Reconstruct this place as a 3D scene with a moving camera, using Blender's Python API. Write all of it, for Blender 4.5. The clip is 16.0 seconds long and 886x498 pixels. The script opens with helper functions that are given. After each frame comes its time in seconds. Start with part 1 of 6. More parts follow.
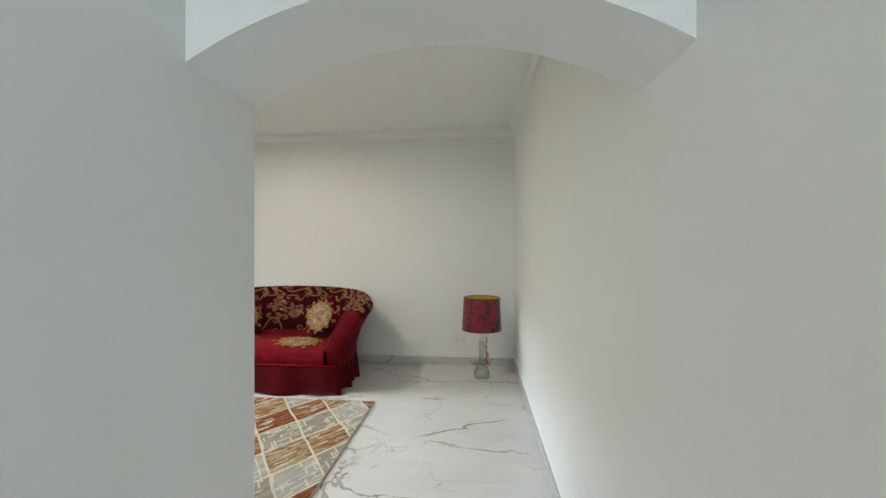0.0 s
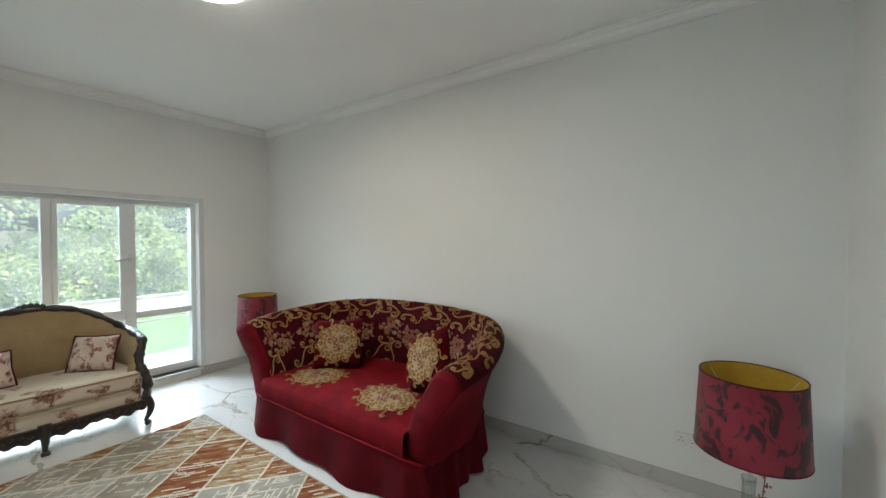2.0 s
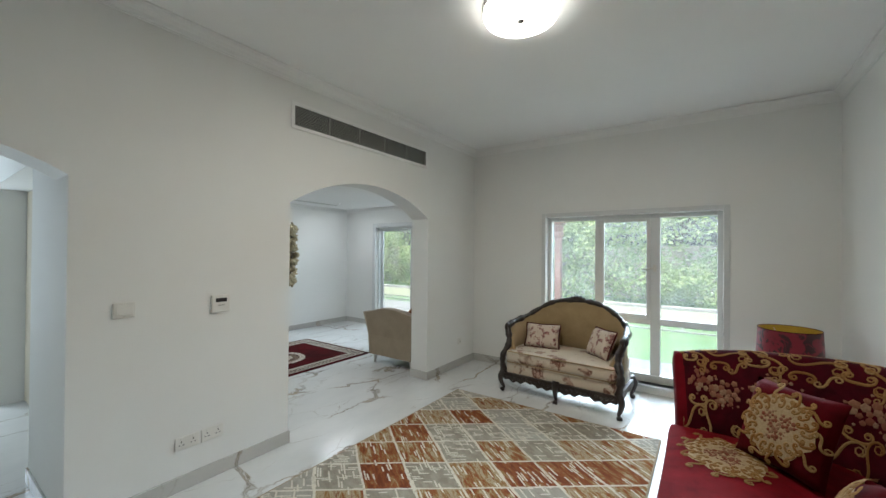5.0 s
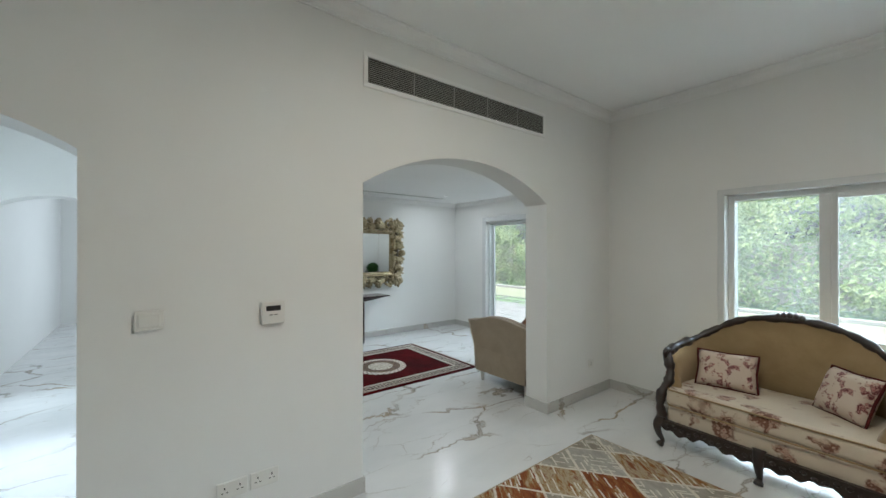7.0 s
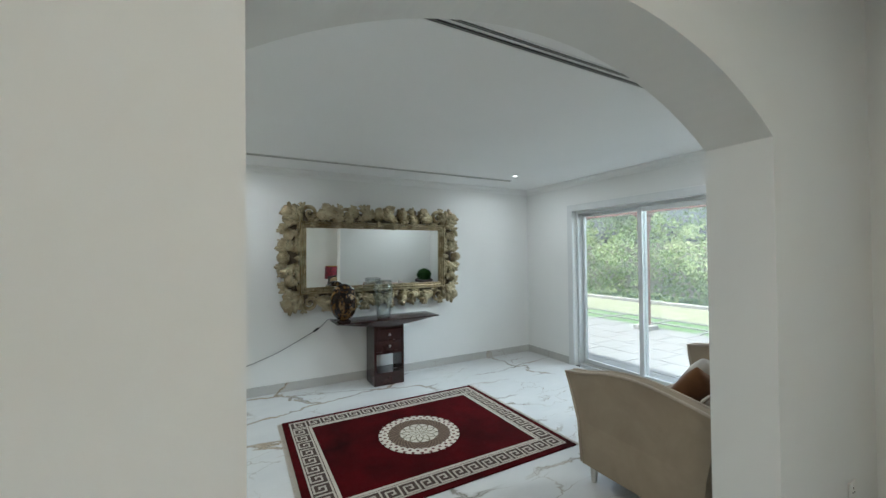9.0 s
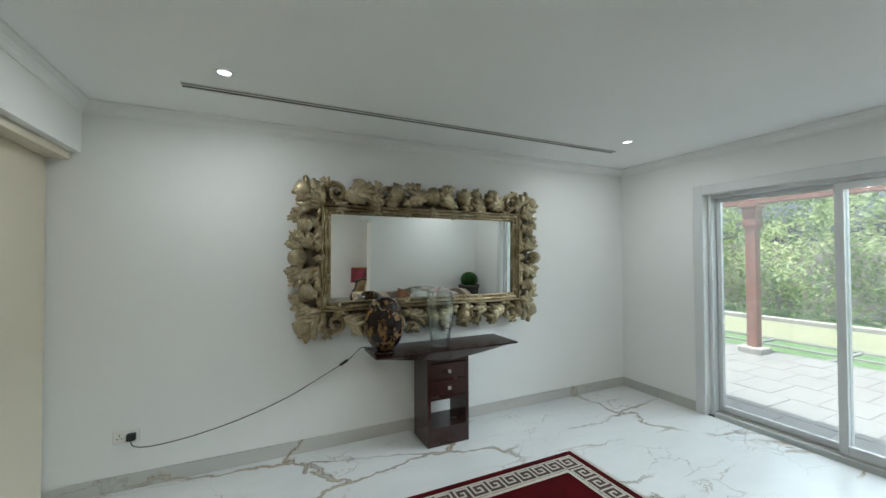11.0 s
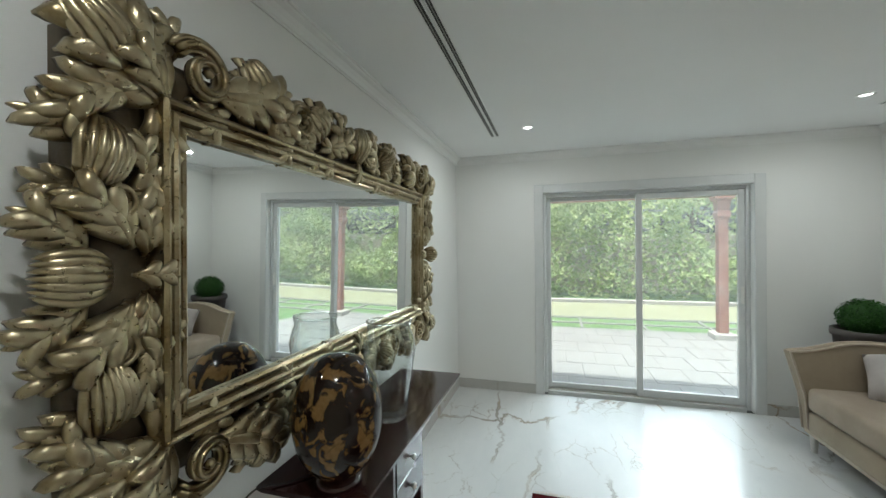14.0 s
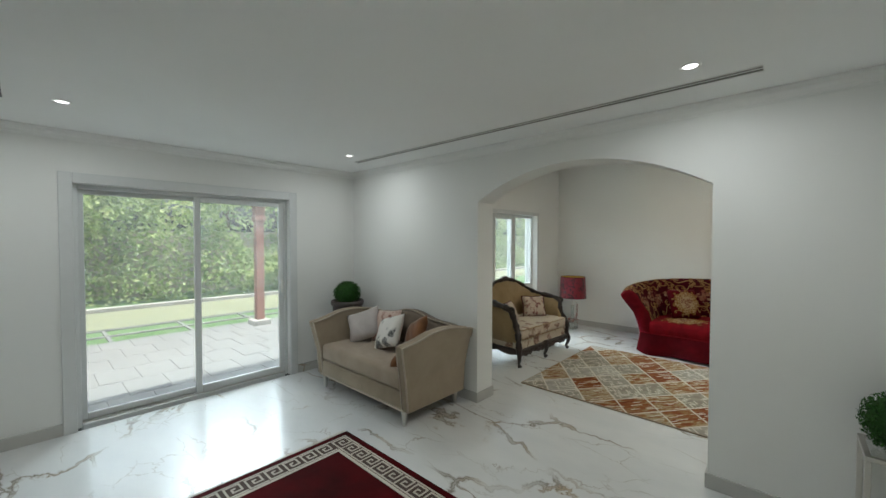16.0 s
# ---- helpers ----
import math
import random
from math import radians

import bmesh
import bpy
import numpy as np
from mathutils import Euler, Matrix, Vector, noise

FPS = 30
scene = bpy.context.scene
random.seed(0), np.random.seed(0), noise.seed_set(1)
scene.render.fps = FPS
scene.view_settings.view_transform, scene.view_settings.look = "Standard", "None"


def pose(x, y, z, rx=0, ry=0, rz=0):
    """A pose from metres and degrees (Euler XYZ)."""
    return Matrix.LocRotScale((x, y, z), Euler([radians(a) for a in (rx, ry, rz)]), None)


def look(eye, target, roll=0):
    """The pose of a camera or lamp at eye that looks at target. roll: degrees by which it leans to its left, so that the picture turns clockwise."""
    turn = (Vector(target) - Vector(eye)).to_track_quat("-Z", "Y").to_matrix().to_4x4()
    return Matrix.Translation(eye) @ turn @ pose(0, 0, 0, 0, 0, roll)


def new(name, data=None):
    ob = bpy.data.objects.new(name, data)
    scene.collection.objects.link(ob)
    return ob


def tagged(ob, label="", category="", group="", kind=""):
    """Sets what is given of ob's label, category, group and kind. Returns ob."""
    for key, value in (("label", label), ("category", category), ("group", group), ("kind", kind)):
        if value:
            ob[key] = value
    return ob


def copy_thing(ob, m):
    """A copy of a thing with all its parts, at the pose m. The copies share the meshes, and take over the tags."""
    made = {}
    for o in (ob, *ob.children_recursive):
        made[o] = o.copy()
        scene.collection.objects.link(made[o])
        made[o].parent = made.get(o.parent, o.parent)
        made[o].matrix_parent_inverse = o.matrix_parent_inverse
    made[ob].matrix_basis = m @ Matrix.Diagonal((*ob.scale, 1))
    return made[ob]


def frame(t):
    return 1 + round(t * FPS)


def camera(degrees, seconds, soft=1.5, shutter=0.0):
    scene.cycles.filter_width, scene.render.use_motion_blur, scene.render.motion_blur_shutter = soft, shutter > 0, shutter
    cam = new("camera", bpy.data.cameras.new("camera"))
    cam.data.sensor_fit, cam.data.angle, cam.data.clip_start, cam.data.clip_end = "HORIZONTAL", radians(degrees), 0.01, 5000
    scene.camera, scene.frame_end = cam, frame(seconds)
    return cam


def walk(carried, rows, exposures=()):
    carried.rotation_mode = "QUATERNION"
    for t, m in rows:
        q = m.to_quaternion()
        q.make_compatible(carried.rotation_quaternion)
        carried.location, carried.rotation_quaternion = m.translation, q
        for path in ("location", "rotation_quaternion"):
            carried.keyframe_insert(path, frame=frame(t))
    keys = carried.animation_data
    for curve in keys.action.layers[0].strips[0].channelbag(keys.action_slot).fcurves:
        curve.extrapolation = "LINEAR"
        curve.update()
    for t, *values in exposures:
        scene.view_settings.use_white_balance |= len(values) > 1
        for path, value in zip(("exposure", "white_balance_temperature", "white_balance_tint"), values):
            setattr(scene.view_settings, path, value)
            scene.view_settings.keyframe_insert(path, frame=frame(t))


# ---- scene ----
cam = camera(98.7, 16.0)
PATH = [
    (0, (0.031, -0.012, 1.550), (-0.146, 1.980, 1.549), 0.0),
    (0.5, (-0.026, 0.563, 1.574), (-0.306, 2.543, 1.569), -0.1),
    (1, (-0.060, 1.049, 1.619), (-0.532, 2.993, 1.598), 0.2),
    (1.5, (-0.052, 1.602, 1.66), (-0.847, 3.436, 1.609), -0.0),
    (2, (-0.081, 2.159, 1.639), (-1.234, 3.793, 1.592), -0.0),
    (2.5, (-0.136, 2.665, 1.581), (-1.679, 3.937, 1.575), -0.1),
    (3, (-0.259, 3.055, 1.579), (-2.089, 3.864, 1.575), -0.0),
    (3.5, (-0.317, 3.335, 1.589), (-2.302, 3.58, 1.593), 0.0),
    (4, (-0.246, 3.581, 1.597), (-2.22, 3.255, 1.612), 0.3),
    (4.5, (-0.179, 3.851, 1.625), (-2.021, 3.073, 1.64), 0.3),
    (5, (-0.164, 4.072, 1.615), (-1.805, 2.93, 1.628), 0.5),
    (5.2, (-0.152, 4.109, 1.616), (-1.709, 2.854, 1.624), 0.5),
    (7.5, (-1.3, 3.103, 1.57), (-2.487, 1.494, 1.576), -0.1),
    (8, (-1.636, 2.703, 1.566), (-2.758, 1.047, 1.576), -0.2),
    (8.5, (-1.909, 2.34, 1.564), (-2.945, 0.629, 1.579), -0.3),
    (9, (-2.041, 1.903, 1.548), (-2.995, 0.146, 1.576), -0.6),
    (9.5, (-2.113, 1.435, 1.501), (-3.056, -0.328, 1.549), -0.3),
    (10, (-2.229, 1.065, 1.542), (-3.107, -0.732, 1.577), -0.2),
    (10.2, (-2.278, 0.929, 1.548), (-3.126, -0.882, 1.584), -0.2),
    (12.3, (-2.166, -0.543, 1.517), (-3.062, -2.33, 1.556), -0.5),
    (12.5, (-2.11, -0.713, 1.526), (-3.106, -2.447, 1.563), -0.5),
    (13, (-2.088, -1.126, 1.524), (-3.373, -2.658, 1.553), -0.9),
    (13.5, (-2.076, -1.489, 1.555), (-3.673, -2.692, 1.565), -1.0),
    (14, (-1.987, -1.757, 1.58), (-3.908, -2.315, 1.564), -0.7),
    (14.5, (-1.82, -1.945, 1.625), (-3.817, -1.847, 1.596), -0.6),
    (15, (-1.719, -2.054, 1.647), (-3.621, -1.438, 1.607), -0.5),
    (15.5, (-1.663, -2.093, 1.638), (-3.33, -0.99, 1.594), -0.2),
    (16, (-1.661, -2.109, 1.652), (-3.016, -0.638, 1.6), 0.1),
]
walk(cam, [(t, look(eye, target, roll)) for t, eye, target, roll in PATH], [(0, 1.56, 6120, 8), (1, 1.44, 5950, 7), (2.5, 1.33, 5830, 6), (4, 1.22, 5780, 6), (7.5, 1.24, 5700, 5), (9, 1.22, 5700, 4), (12.5, 1.16, 6060, 3), (14.5, 1.1, 6080, 3), (16, 0.9, 6050, 4)])

# ---- world, sun and exposure ----
world = bpy.data.worlds.new("sky")
scene.world = world
world.use_nodes = True
wn = world.node_tree
sky = wn.nodes.new("ShaderNodeTexSky")
sky.sky_type = 'NISHITA'
sky.sun_disc = False
sky.dust_density = 8.0
sky.sun_elevation = radians(79.5)
sky.sun_rotation = radians(113)
wn.nodes["Background"].inputs["Strength"].default_value = 0.13
wn.links.new(sky.outputs[0], wn.nodes["Background"].inputs["Color"])


def lamp(name, kind, power, m, size=0.1, size_y=None, color=(1, 1, 1), angle=None, spread=None):
    data = bpy.data.lights.new(name, kind)
    data.energy, data.color = power, color
    if kind == 'AREA':
        data.shape = 'RECTANGLE' if size_y else 'DISK'
        data.size = size
        if size_y:
            data.size_y = size_y
        if spread:
            data.spread = radians(spread)
    if kind == 'SUN':
        data.angle = radians(angle)
    ob = new(name, data)
    ob.matrix_world = m
    return ob


# morning sun from behind the house
lamp("sun", 'SUN', 4.2, look((0, 0, 0), (-0.17, 0.06, -0.98)), color=(1, 0.95, 0.86), angle=0.5)
# daylight of the open sky that falls in through the two glazed openings
lamp("sky_light_sitting", 'AREA', 185, look((-11.4, 3.25, 4.0), (-2.5, 3.25, 1.35)), 6.5, 1.8, (0.87, 0.96, 1), spread=90)
lamp("sky_light_living", 'AREA', 22, look((-13.0, -0.92, 4.0), (-3.5, -0.92, 1.4)), 7.0, 1.4, (0.92, 0.98, 1), spread=90)
# two unseen fill lamps added for the hall's daylight, and the fittings' own light
lamp("entrance_light", 'AREA', 13, look((-0.1, -2.70, 1.5), (-0.1, 0, 1.4)), 1.0, 1.8, (0.88, 0.95, 1))
lamp("entrance_room_light", 'AREA', 26, look((-2.5, -5.5, 1.6), (0.4, -4.8, 1.2)), 1.6, 2.0, (0.94, 0.97, 1))
lamp("sitting_lamp_light", 'AREA', 12, look((-2.35, 3.12, 3.0), (-2.38, 3.08, 0)), 0.4, None, (1, 0.86, 0.68))
for dx, dy in ((-5.2, -1.95), (-2.07, 0.22), (-5.2, 0.24), (-2.07, -1.98)):
    lamp("downlight_light", 'AREA', 3.5, look((dx, dy, 2.535), (dx, dy, 0)), 0.07, None, (1, 0.98, 0.95))


# ---- building helpers ----
def part(name, bm, material, parent=None, label="", smooth=False):
    """Links a bmesh as one mesh object, under a thing or a part if parent is given."""
    bmesh.ops.recalc_face_normals(bm, faces=bm.faces)
    me = bpy.data.meshes.new(name)
    bm.to_mesh(me)
    bm.free()
    if smooth:
        for p in me.polygons:
            p.use_smooth = True
    me.materials.append(material)
    ob = new(name, me)
    if parent:
        ob.parent = parent
    if label:
        tagged(ob, label)
    return ob


def thing(name, x, y, z, rz, label, category, group=""):
    ob = new(name)
    ob.empty_display_size = 0.1
    ob.matrix_basis = pose(x, y, z, 0, 0, rz)
    return tagged(ob, label, category, group)


def structure(name, bm, material, smooth=False):
    ob = part(name, bm, material, None, "", smooth)
    return tagged(ob, kind="structure")


def box(bm, x0, x1, y0, y1, z0, z1, bevel=0.0, seg=2):
    made = bmesh.ops.create_cube(bm, size=1.0, matrix=Matrix.Translation(((x0 + x1) / 2, (y0 + y1) / 2, (z0 + z1) / 2)) @ Matrix.Diagonal((abs(x1 - x0), abs(y1 - y0), abs(z1 - z0), 1)))
    if bevel:
        edges = {e for v in made["verts"] for e in v.link_edges}
        bmesh.ops.bevel(bm, geom=list(edges), offset=bevel, segments=seg, profile=0.5, affect='EDGES', clamp_overlap=True)
    return bm


def boxed(*dims, bevel=0.0, seg=2):
    return box(bmesh.new(), *dims, bevel=bevel, seg=seg)


def prism(bm, outline, a, b, place):
    """A solid from a flat outline (u, v), from depth a to b; place(u, v, d) gives the point."""
    lo = [bm.verts.new(place(u, v, a)) for u, v in outline]
    hi = [bm.verts.new(place(u, v, b)) for u, v in outline]
    f1, f2 = bm.faces.new(lo), bm.faces.new(hi[::-1])
    f1.normal_update()
    f2.normal_update()
    n = len(lo)
    for i in range(n):
        bm.faces.new((lo[i], hi[i], hi[(i + 1) % n], lo[(i + 1) % n]))
    bmesh.ops.triangulate(bm, faces=[f1, f2])
    return bm


def loft(bm, rings, closed=True, caps=True, loop=False):
    """A skin over rings of points; closed: each ring is closed; loop: the last ring joins the first."""
    rows = [[bm.verts.new(p) for p in ring] for ring in rings]
    n, m = len(rows), len(rows[0])
    for i in range(n if loop else n - 1):
        for j in range(m if closed else m - 1):
            bm.faces.new((rows[i][j], rows[(i + 1) % n][j], rows[(i + 1) % n][(j + 1) % m], rows[i][(j + 1) % m]))
    if caps and closed and not loop:
        bm.faces.new(rows[0])
        bm.faces.new(rows[-1][::-1])
    return bm


def lathe(bm, profile, seg=24, at=(0, 0, 0), caps=True):
    rings = [[(at[0] + r * math.cos(2 * math.pi * k / seg), at[1] + r * math.sin(2 * math.pi * k / seg), at[2] + z) for k in range(seg)] for r, z in profile]
    return loft(bm, rings, True, caps)


def tube(bm, points, radius, seg=8, flat=1.0):
    """A round rod along points; radius may be a number or a list."""
    pts = [Vector(p) for p in points]
    n = len(pts)
    rings, side = [], None
    for i, p in enumerate(pts):
        d = (pts[min(i + 1, n - 1)] - pts[max(i - 1, 0)]).normalized()
        if side is None:
            side = d.orthogonal().normalized()
        side = (side - d * side.dot(d)).normalized()
        up = d.cross(side)
        r = radius[i] if isinstance(radius, (list, tuple)) else radius
        rings.append([p + side * r * math.cos(2 * math.pi * k / seg) + up * r * flat * math.sin(2 * math.pi * k / seg) for k in range(seg)])
    return loft(bm, rings)


def lerp(a, b, f):
    return a + (b - a) * f


def curve_through(keys, n):
    """n points along a smooth line through the keys (Catmull-Rom)."""
    k = [Vector(p) for p in keys]
    k = [2 * k[0] - k[1]] + k + [2 * k[-1] - k[-2]]
    out, spans = [], len(k) - 3
    for i in range(n):
        s = min(i / (n - 1) * spans, spans - 1e-6)
        j, f = int(s), s - int(s)
        a, b, c, d = k[j:j + 4]
        out.append(0.5 * ((2 * b) + (c - a) * f + (2 * a - 5 * b + 4 * c - d) * f * f + (3 * b - a - 3 * c + d) * f ** 3))
    return out


# ---- material helpers ----
class Mat:
    """A small node builder for one principled material."""

    def __init__(self, name, rough=0.6, metal=0.0, color=(0.8, 0.8, 0.8), **more):
        self.m = bpy.data.materials.new(name)
        self.m.use_nodes = True
        self.t = self.m.node_tree
        self.b = self.t.nodes["Principled BSDF"]
        self.b.inputs["Base Color"].default_value = (*color, 1)
        self.b.inputs["Roughness"].default_value = rough
        self.b.inputs["Metallic"].default_value = metal
        for k, v in more.items():
            self.b.inputs[k.replace("_", " ")].default_value = v
        self.co = self.t.nodes.new("ShaderNodeTexCoord").outputs["Object"]

    def link(self, a, b):
        if hasattr(a, "links"):
            self.t.links.new(a, b)
        elif isinstance(a, (tuple, list)) and len(a) == 3 and b.type == 'RGBA':
            b.default_value = (*a, 1)
        else:
            b.default_value = a

    def math(self, op, a, b=0.0, c=0.0):
        n = self.t.nodes.new("ShaderNodeMath")
        n.operation = op
        for v, i in zip((a, b, c), n.inputs):
            self.link(v, i)
        return n.outputs[0]

    def split(self, vec=None):
        n = self.t.nodes.new("ShaderNodeSeparateXYZ")
        self.link(vec or self.co, n.inputs[0])
        return n.outputs[0], n.outputs[1], n.outputs[2]

    def join(self, x, y, z):
        n = self.t.nodes.new("ShaderNodeCombineXYZ")
        for v, i in zip((x, y, z), n.inputs):
            self.link(v, i)
        return n.outputs[0]

    def mapped(self, scale=(1, 1, 1), turn=(0, 0, 0), vec=None):
        n = self.t.nodes.new("ShaderNodeMapping")
        self.link(vec or self.co, n.inputs[0])
        n.inputs["Scale"].default_value = scale
        n.inputs["Rotation"].default_value = [radians(a) for a in turn]
        return n.outputs[0]

    def noise(self, scale, detail=4.0, rough=0.55, vec=None, distort=0.0, out="Fac"):
        n = self.t.nodes.new("ShaderNodeTexNoise")
        self.link(vec or self.co, n.inputs["Vector"])
        n.inputs["Scale"].default_value, n.inputs["Detail"].default_value = scale, detail
        n.inputs["Roughness"].default_value, n.inputs["Distortion"].default_value = rough, distort
        return n.outputs[out]

    def cells(self, scale, feature='F1', vec=None, out="Distance", rand=1.0):
        n = self.t.nodes.new("ShaderNodeTexVoronoi")
        n.feature = feature
        self.link(vec or self.co, n.inputs["Vector"])
        n.inputs["Scale"].default_value, n.inputs["Randomness"].default_value = scale, rand
        return n.outputs[out]

    def white(self, vec, out="Value"):
        n = self.t.nodes.new("ShaderNodeTexWhiteNoise")
        self.link(vec, n.inputs["Vector"])
        return n.outputs[out]

    def ramp(self, fac, *stops, mode='LINEAR'):
        n = self.t.nodes.new("ShaderNodeValToRGB")
        n.color_ramp.interpolation = mode
        e = n.color_ramp.elements
        while len(e) < len(stops):
            e.new(0.5)
        for el, (pos, col) in zip(e, stops):
            el.position = pos
            el.color = (*col, 1) if isinstance(col, tuple) else (col, col, col, 1)
        self.link(fac, n.inputs[0])
        return n.outputs[0]

    def mix(self, fac, a, b, mode='MIX'):
        n = self.t.nodes.new("ShaderNodeMix")
        n.data_type, n.blend_type = 'RGBA', mode
        self.link(fac, n.inputs[0])
        self.link(a, n.inputs[6])
        self.link(b, n.inputs[7])
        return n.outputs[2]

    def rand(self):
        return self.t.nodes.new("ShaderNodeObjectInfo").outputs["Random"]

    def island(self):
        return self.t.nodes.new("ShaderNodeNewGeometry").outputs["Random Per Island"]

    def set(self, color=None, rough=None, bump=None, strength=0.3, depth=0.01, **more):
        if color is not None:
            self.link(color, self.b.inputs["Base Color"])
        if rough is not None:
            self.link(rough, self.b.inputs["Roughness"])
        if bump is not None:
            n = self.t.nodes.new("ShaderNodeBump")
            n.inputs["Strength"].default_value, n.inputs["Distance"].default_value = strength, depth
            self.link(bump, n.inputs["Height"])
            self.t.links.new(n.outputs[0], self.b.inputs["Normal"])
        for k, v in more.items():
            self.link(v, self.b.inputs[k.replace("_", " ")])
        return self.m


# ---- materials ----
def paint(name, color, rough=0.75):
    k = Mat(name, rough)
    dirt = k.noise(0.6, 3)
    fine = k.noise(160, 2)
    return k.set(k.mix(k.ramp(dirt, (0.35, 0.0), (0.75, 1.0)), color, tuple(c * 0.95 for c in color)), rough, fine, 0.06, 0.002)


WALL = paint("white_wall_paint", (0.77, 0.77, 0.745))
CEIL = paint("white_ceiling_paint", (0.89, 0.895, 0.885))
TRIM = paint("white_trim_paint", (0.82, 0.82, 0.80), 0.5)
CREAM = paint("cream_door_paint", (0.66, 0.60, 0.47), 0.4)


def marble(name, base):
    k = Mat(name, 0.12)
    warp = k.noise(1.1, 6, 0.62, k.mapped((1, 1, 1), (0, 0, 35)), 0.8, "Color")
    v = k.mapped((0.62, 1.5, 1), (0, 0, 38))
    edge = k.cells(0.95, 'DISTANCE_TO_EDGE', k.mix(0.30, v, warp, 'LINEAR_LIGHT'))
    edge2 = k.cells(2.4, 'DISTANCE_TO_EDGE', k.mix(0.24, v, warp, 'LINEAR_LIGHT'))
    gate = k.ramp(k.noise(1.1, 3), (0.43, 0.0), (0.56, 1.0))
    width = k.math('MULTIPLY', k.math('SUBTRACT', k.noise(3.1, 3), 0.36), 0.050)
    near = k.math('SUBTRACT', edge, k.math('MAXIMUM', width, 0.0))
    vein = k.math('MULTIPLY', k.ramp(near, (0.0, 1.0), (0.004, 0.75), (0.016, 0.0)), gate)
    rim = k.math('MULTIPLY', k.ramp(k.math('ABSOLUTE', near), (0.0, 1.0), (0.005, 0.0)), gate)
    gate2 = k.ramp(k.noise(1.9, 3), (0.47, 0.0), (0.60, 1.0))
    fine = k.math('MULTIPLY', k.ramp(edge2, (0.0, 0.85), (0.012, 0.0)), gate2)
    soft = k.ramp(k.noise(1.3, 5, 0.65, v), (0.35, 0.0), (0.8, 1.0))
    col = k.mix(soft, base, tuple(c * f for c, f in zip(base, (0.84, 0.86, 0.88))))
    tint = k.ramp(k.noise(2.3, 3), (0.42, (0.36, 0.335, 0.30)), (0.62, (0.40, 0.29, 0.16)))
    col = k.mix(k.math('MULTIPLY', vein, 0.75), col, tint)
    col = k.mix(k.math('MULTIPLY', rim, 0.8), col, (0.15, 0.12, 0.09))
    col = k.mix(fine, col, (0.34, 0.30, 0.25))
    return k.set(col, k.ramp(k.noise(14, 4), (0.3, 0.17), (0.8, 0.28)))


MARBLE = marble("polished_white_marble", (0.70, 0.70, 0.685))
SKIRTING = marble("grey_marble_skirting", (0.52, 0.51, 0.48))


def plain(name, color, rough=0.5, metal=0.0, vary=0.15, scale=30, bump=0.1, **more):
    k = Mat(name, rough, metal, **more)
    n = k.noise(scale, 4)
    return k.set(k.mix(n, tuple(c * (1 - vary) for c in color), tuple(min(1, c * (1 + vary)) for c in color)), None, k.noise(scale * 4, 3), bump, 0.003)


ALU = plain("grey_white_aluminium", (0.62, 0.63, 0.62), 0.35, 0.0, 0.05, 12, 0.02)
BLACK = plain("black_plastic", (0.012, 0.012, 0.012), 0.4)
STEEL = plain("brushed_steel", (0.62, 0.60, 0.56), 0.28, 1.0, 0.08)
PLASTIC = plain("white_plastic", (0.72, 0.71, 0.67), 0.35, 0.0, 0.03)


def glass(name, tint=(1, 1, 1), rough=0.0):
    k = Mat(name, rough, 0.0, tint, Transmission_Weight=1.0, IOR=1.45)
    return k


GLASS = glass("clear_glass", (0.92, 0.94, 0.93)).m
# tint dims the garden view; the translucent film paints bright haze over it
k = glass("dusty_window_glass", (0.84, 0.86, 0.85))
film, veil = k.t.nodes.new("ShaderNodeBsdfTranslucent"), k.t.nodes.new("ShaderNodeMixShader")
film.inputs[0].default_value = (0.86, 0.88, 0.86, 1)
k.link(k.ramp(k.noise(5.0, 4), (0.3, 0.035), (0.75, 0.075)), veil.inputs[0])
k.t.links.new(k.b.outputs[0], veil.inputs[1])
k.t.links.new(film.outputs[0], veil.inputs[2])
k.t.links.new(veil.outputs[0], k.t.nodes["Material Output"].inputs[0])
WINDOW_GLASS = k.m
k = Mat("thin_blown_glass")
clear, gloss, blend, edge = (k.t.nodes.new(n) for n in ("ShaderNodeBsdfTransparent", "ShaderNodeBsdfGlossy", "ShaderNodeMixShader", "ShaderNodeLayerWeight"))
clear.inputs[0].default_value = (0.95, 0.97, 0.965, 1)
gloss.inputs["Roughness"].default_value = 0.02
edge.inputs[0].default_value = 0.22
k.t.links.new(k.math('ADD', k.math('MULTIPLY', edge.outputs[1], 0.8), 0.03), blend.inputs[0])
k.t.links.new(clear.outputs[0], blend.inputs[1])
k.t.links.new(gloss.outputs[0], blend.inputs[2])
k.t.links.new(blend.outputs[0], k.t.nodes["Material Output"].inputs[0])
THIN = k.m


def glow(name, color, power):
    k = Mat(name, 0.5)
    k.b.inputs["Emission Color"].default_value = (*color, 1)
    k.b.inputs["Emission Strength"].default_value = power
    return k.m


# ---- plan ----
AX0, AX1, AY0, AY1, AZ = -5.135, 0.52, 1.183, 5.085, 3.13      # sitting room
BX0, BX1, BY0, BY1, BZ = -6.135, -1.20, -2.80, 0.925, 2.55     # living room
SPRING = 2.02
ARCH1 = (-0.70, AX1, 2.19)      # west, east, crown
ARCH2 = (-3.985, -2.055, 2.30)
WIN = (2.29, 4.21, 0.10, 2.08)   # sitting room window: y0, y1, z0, z1
DOOR = (-1.86, 0.01, 0.0, 2.12)  # sliding garden door


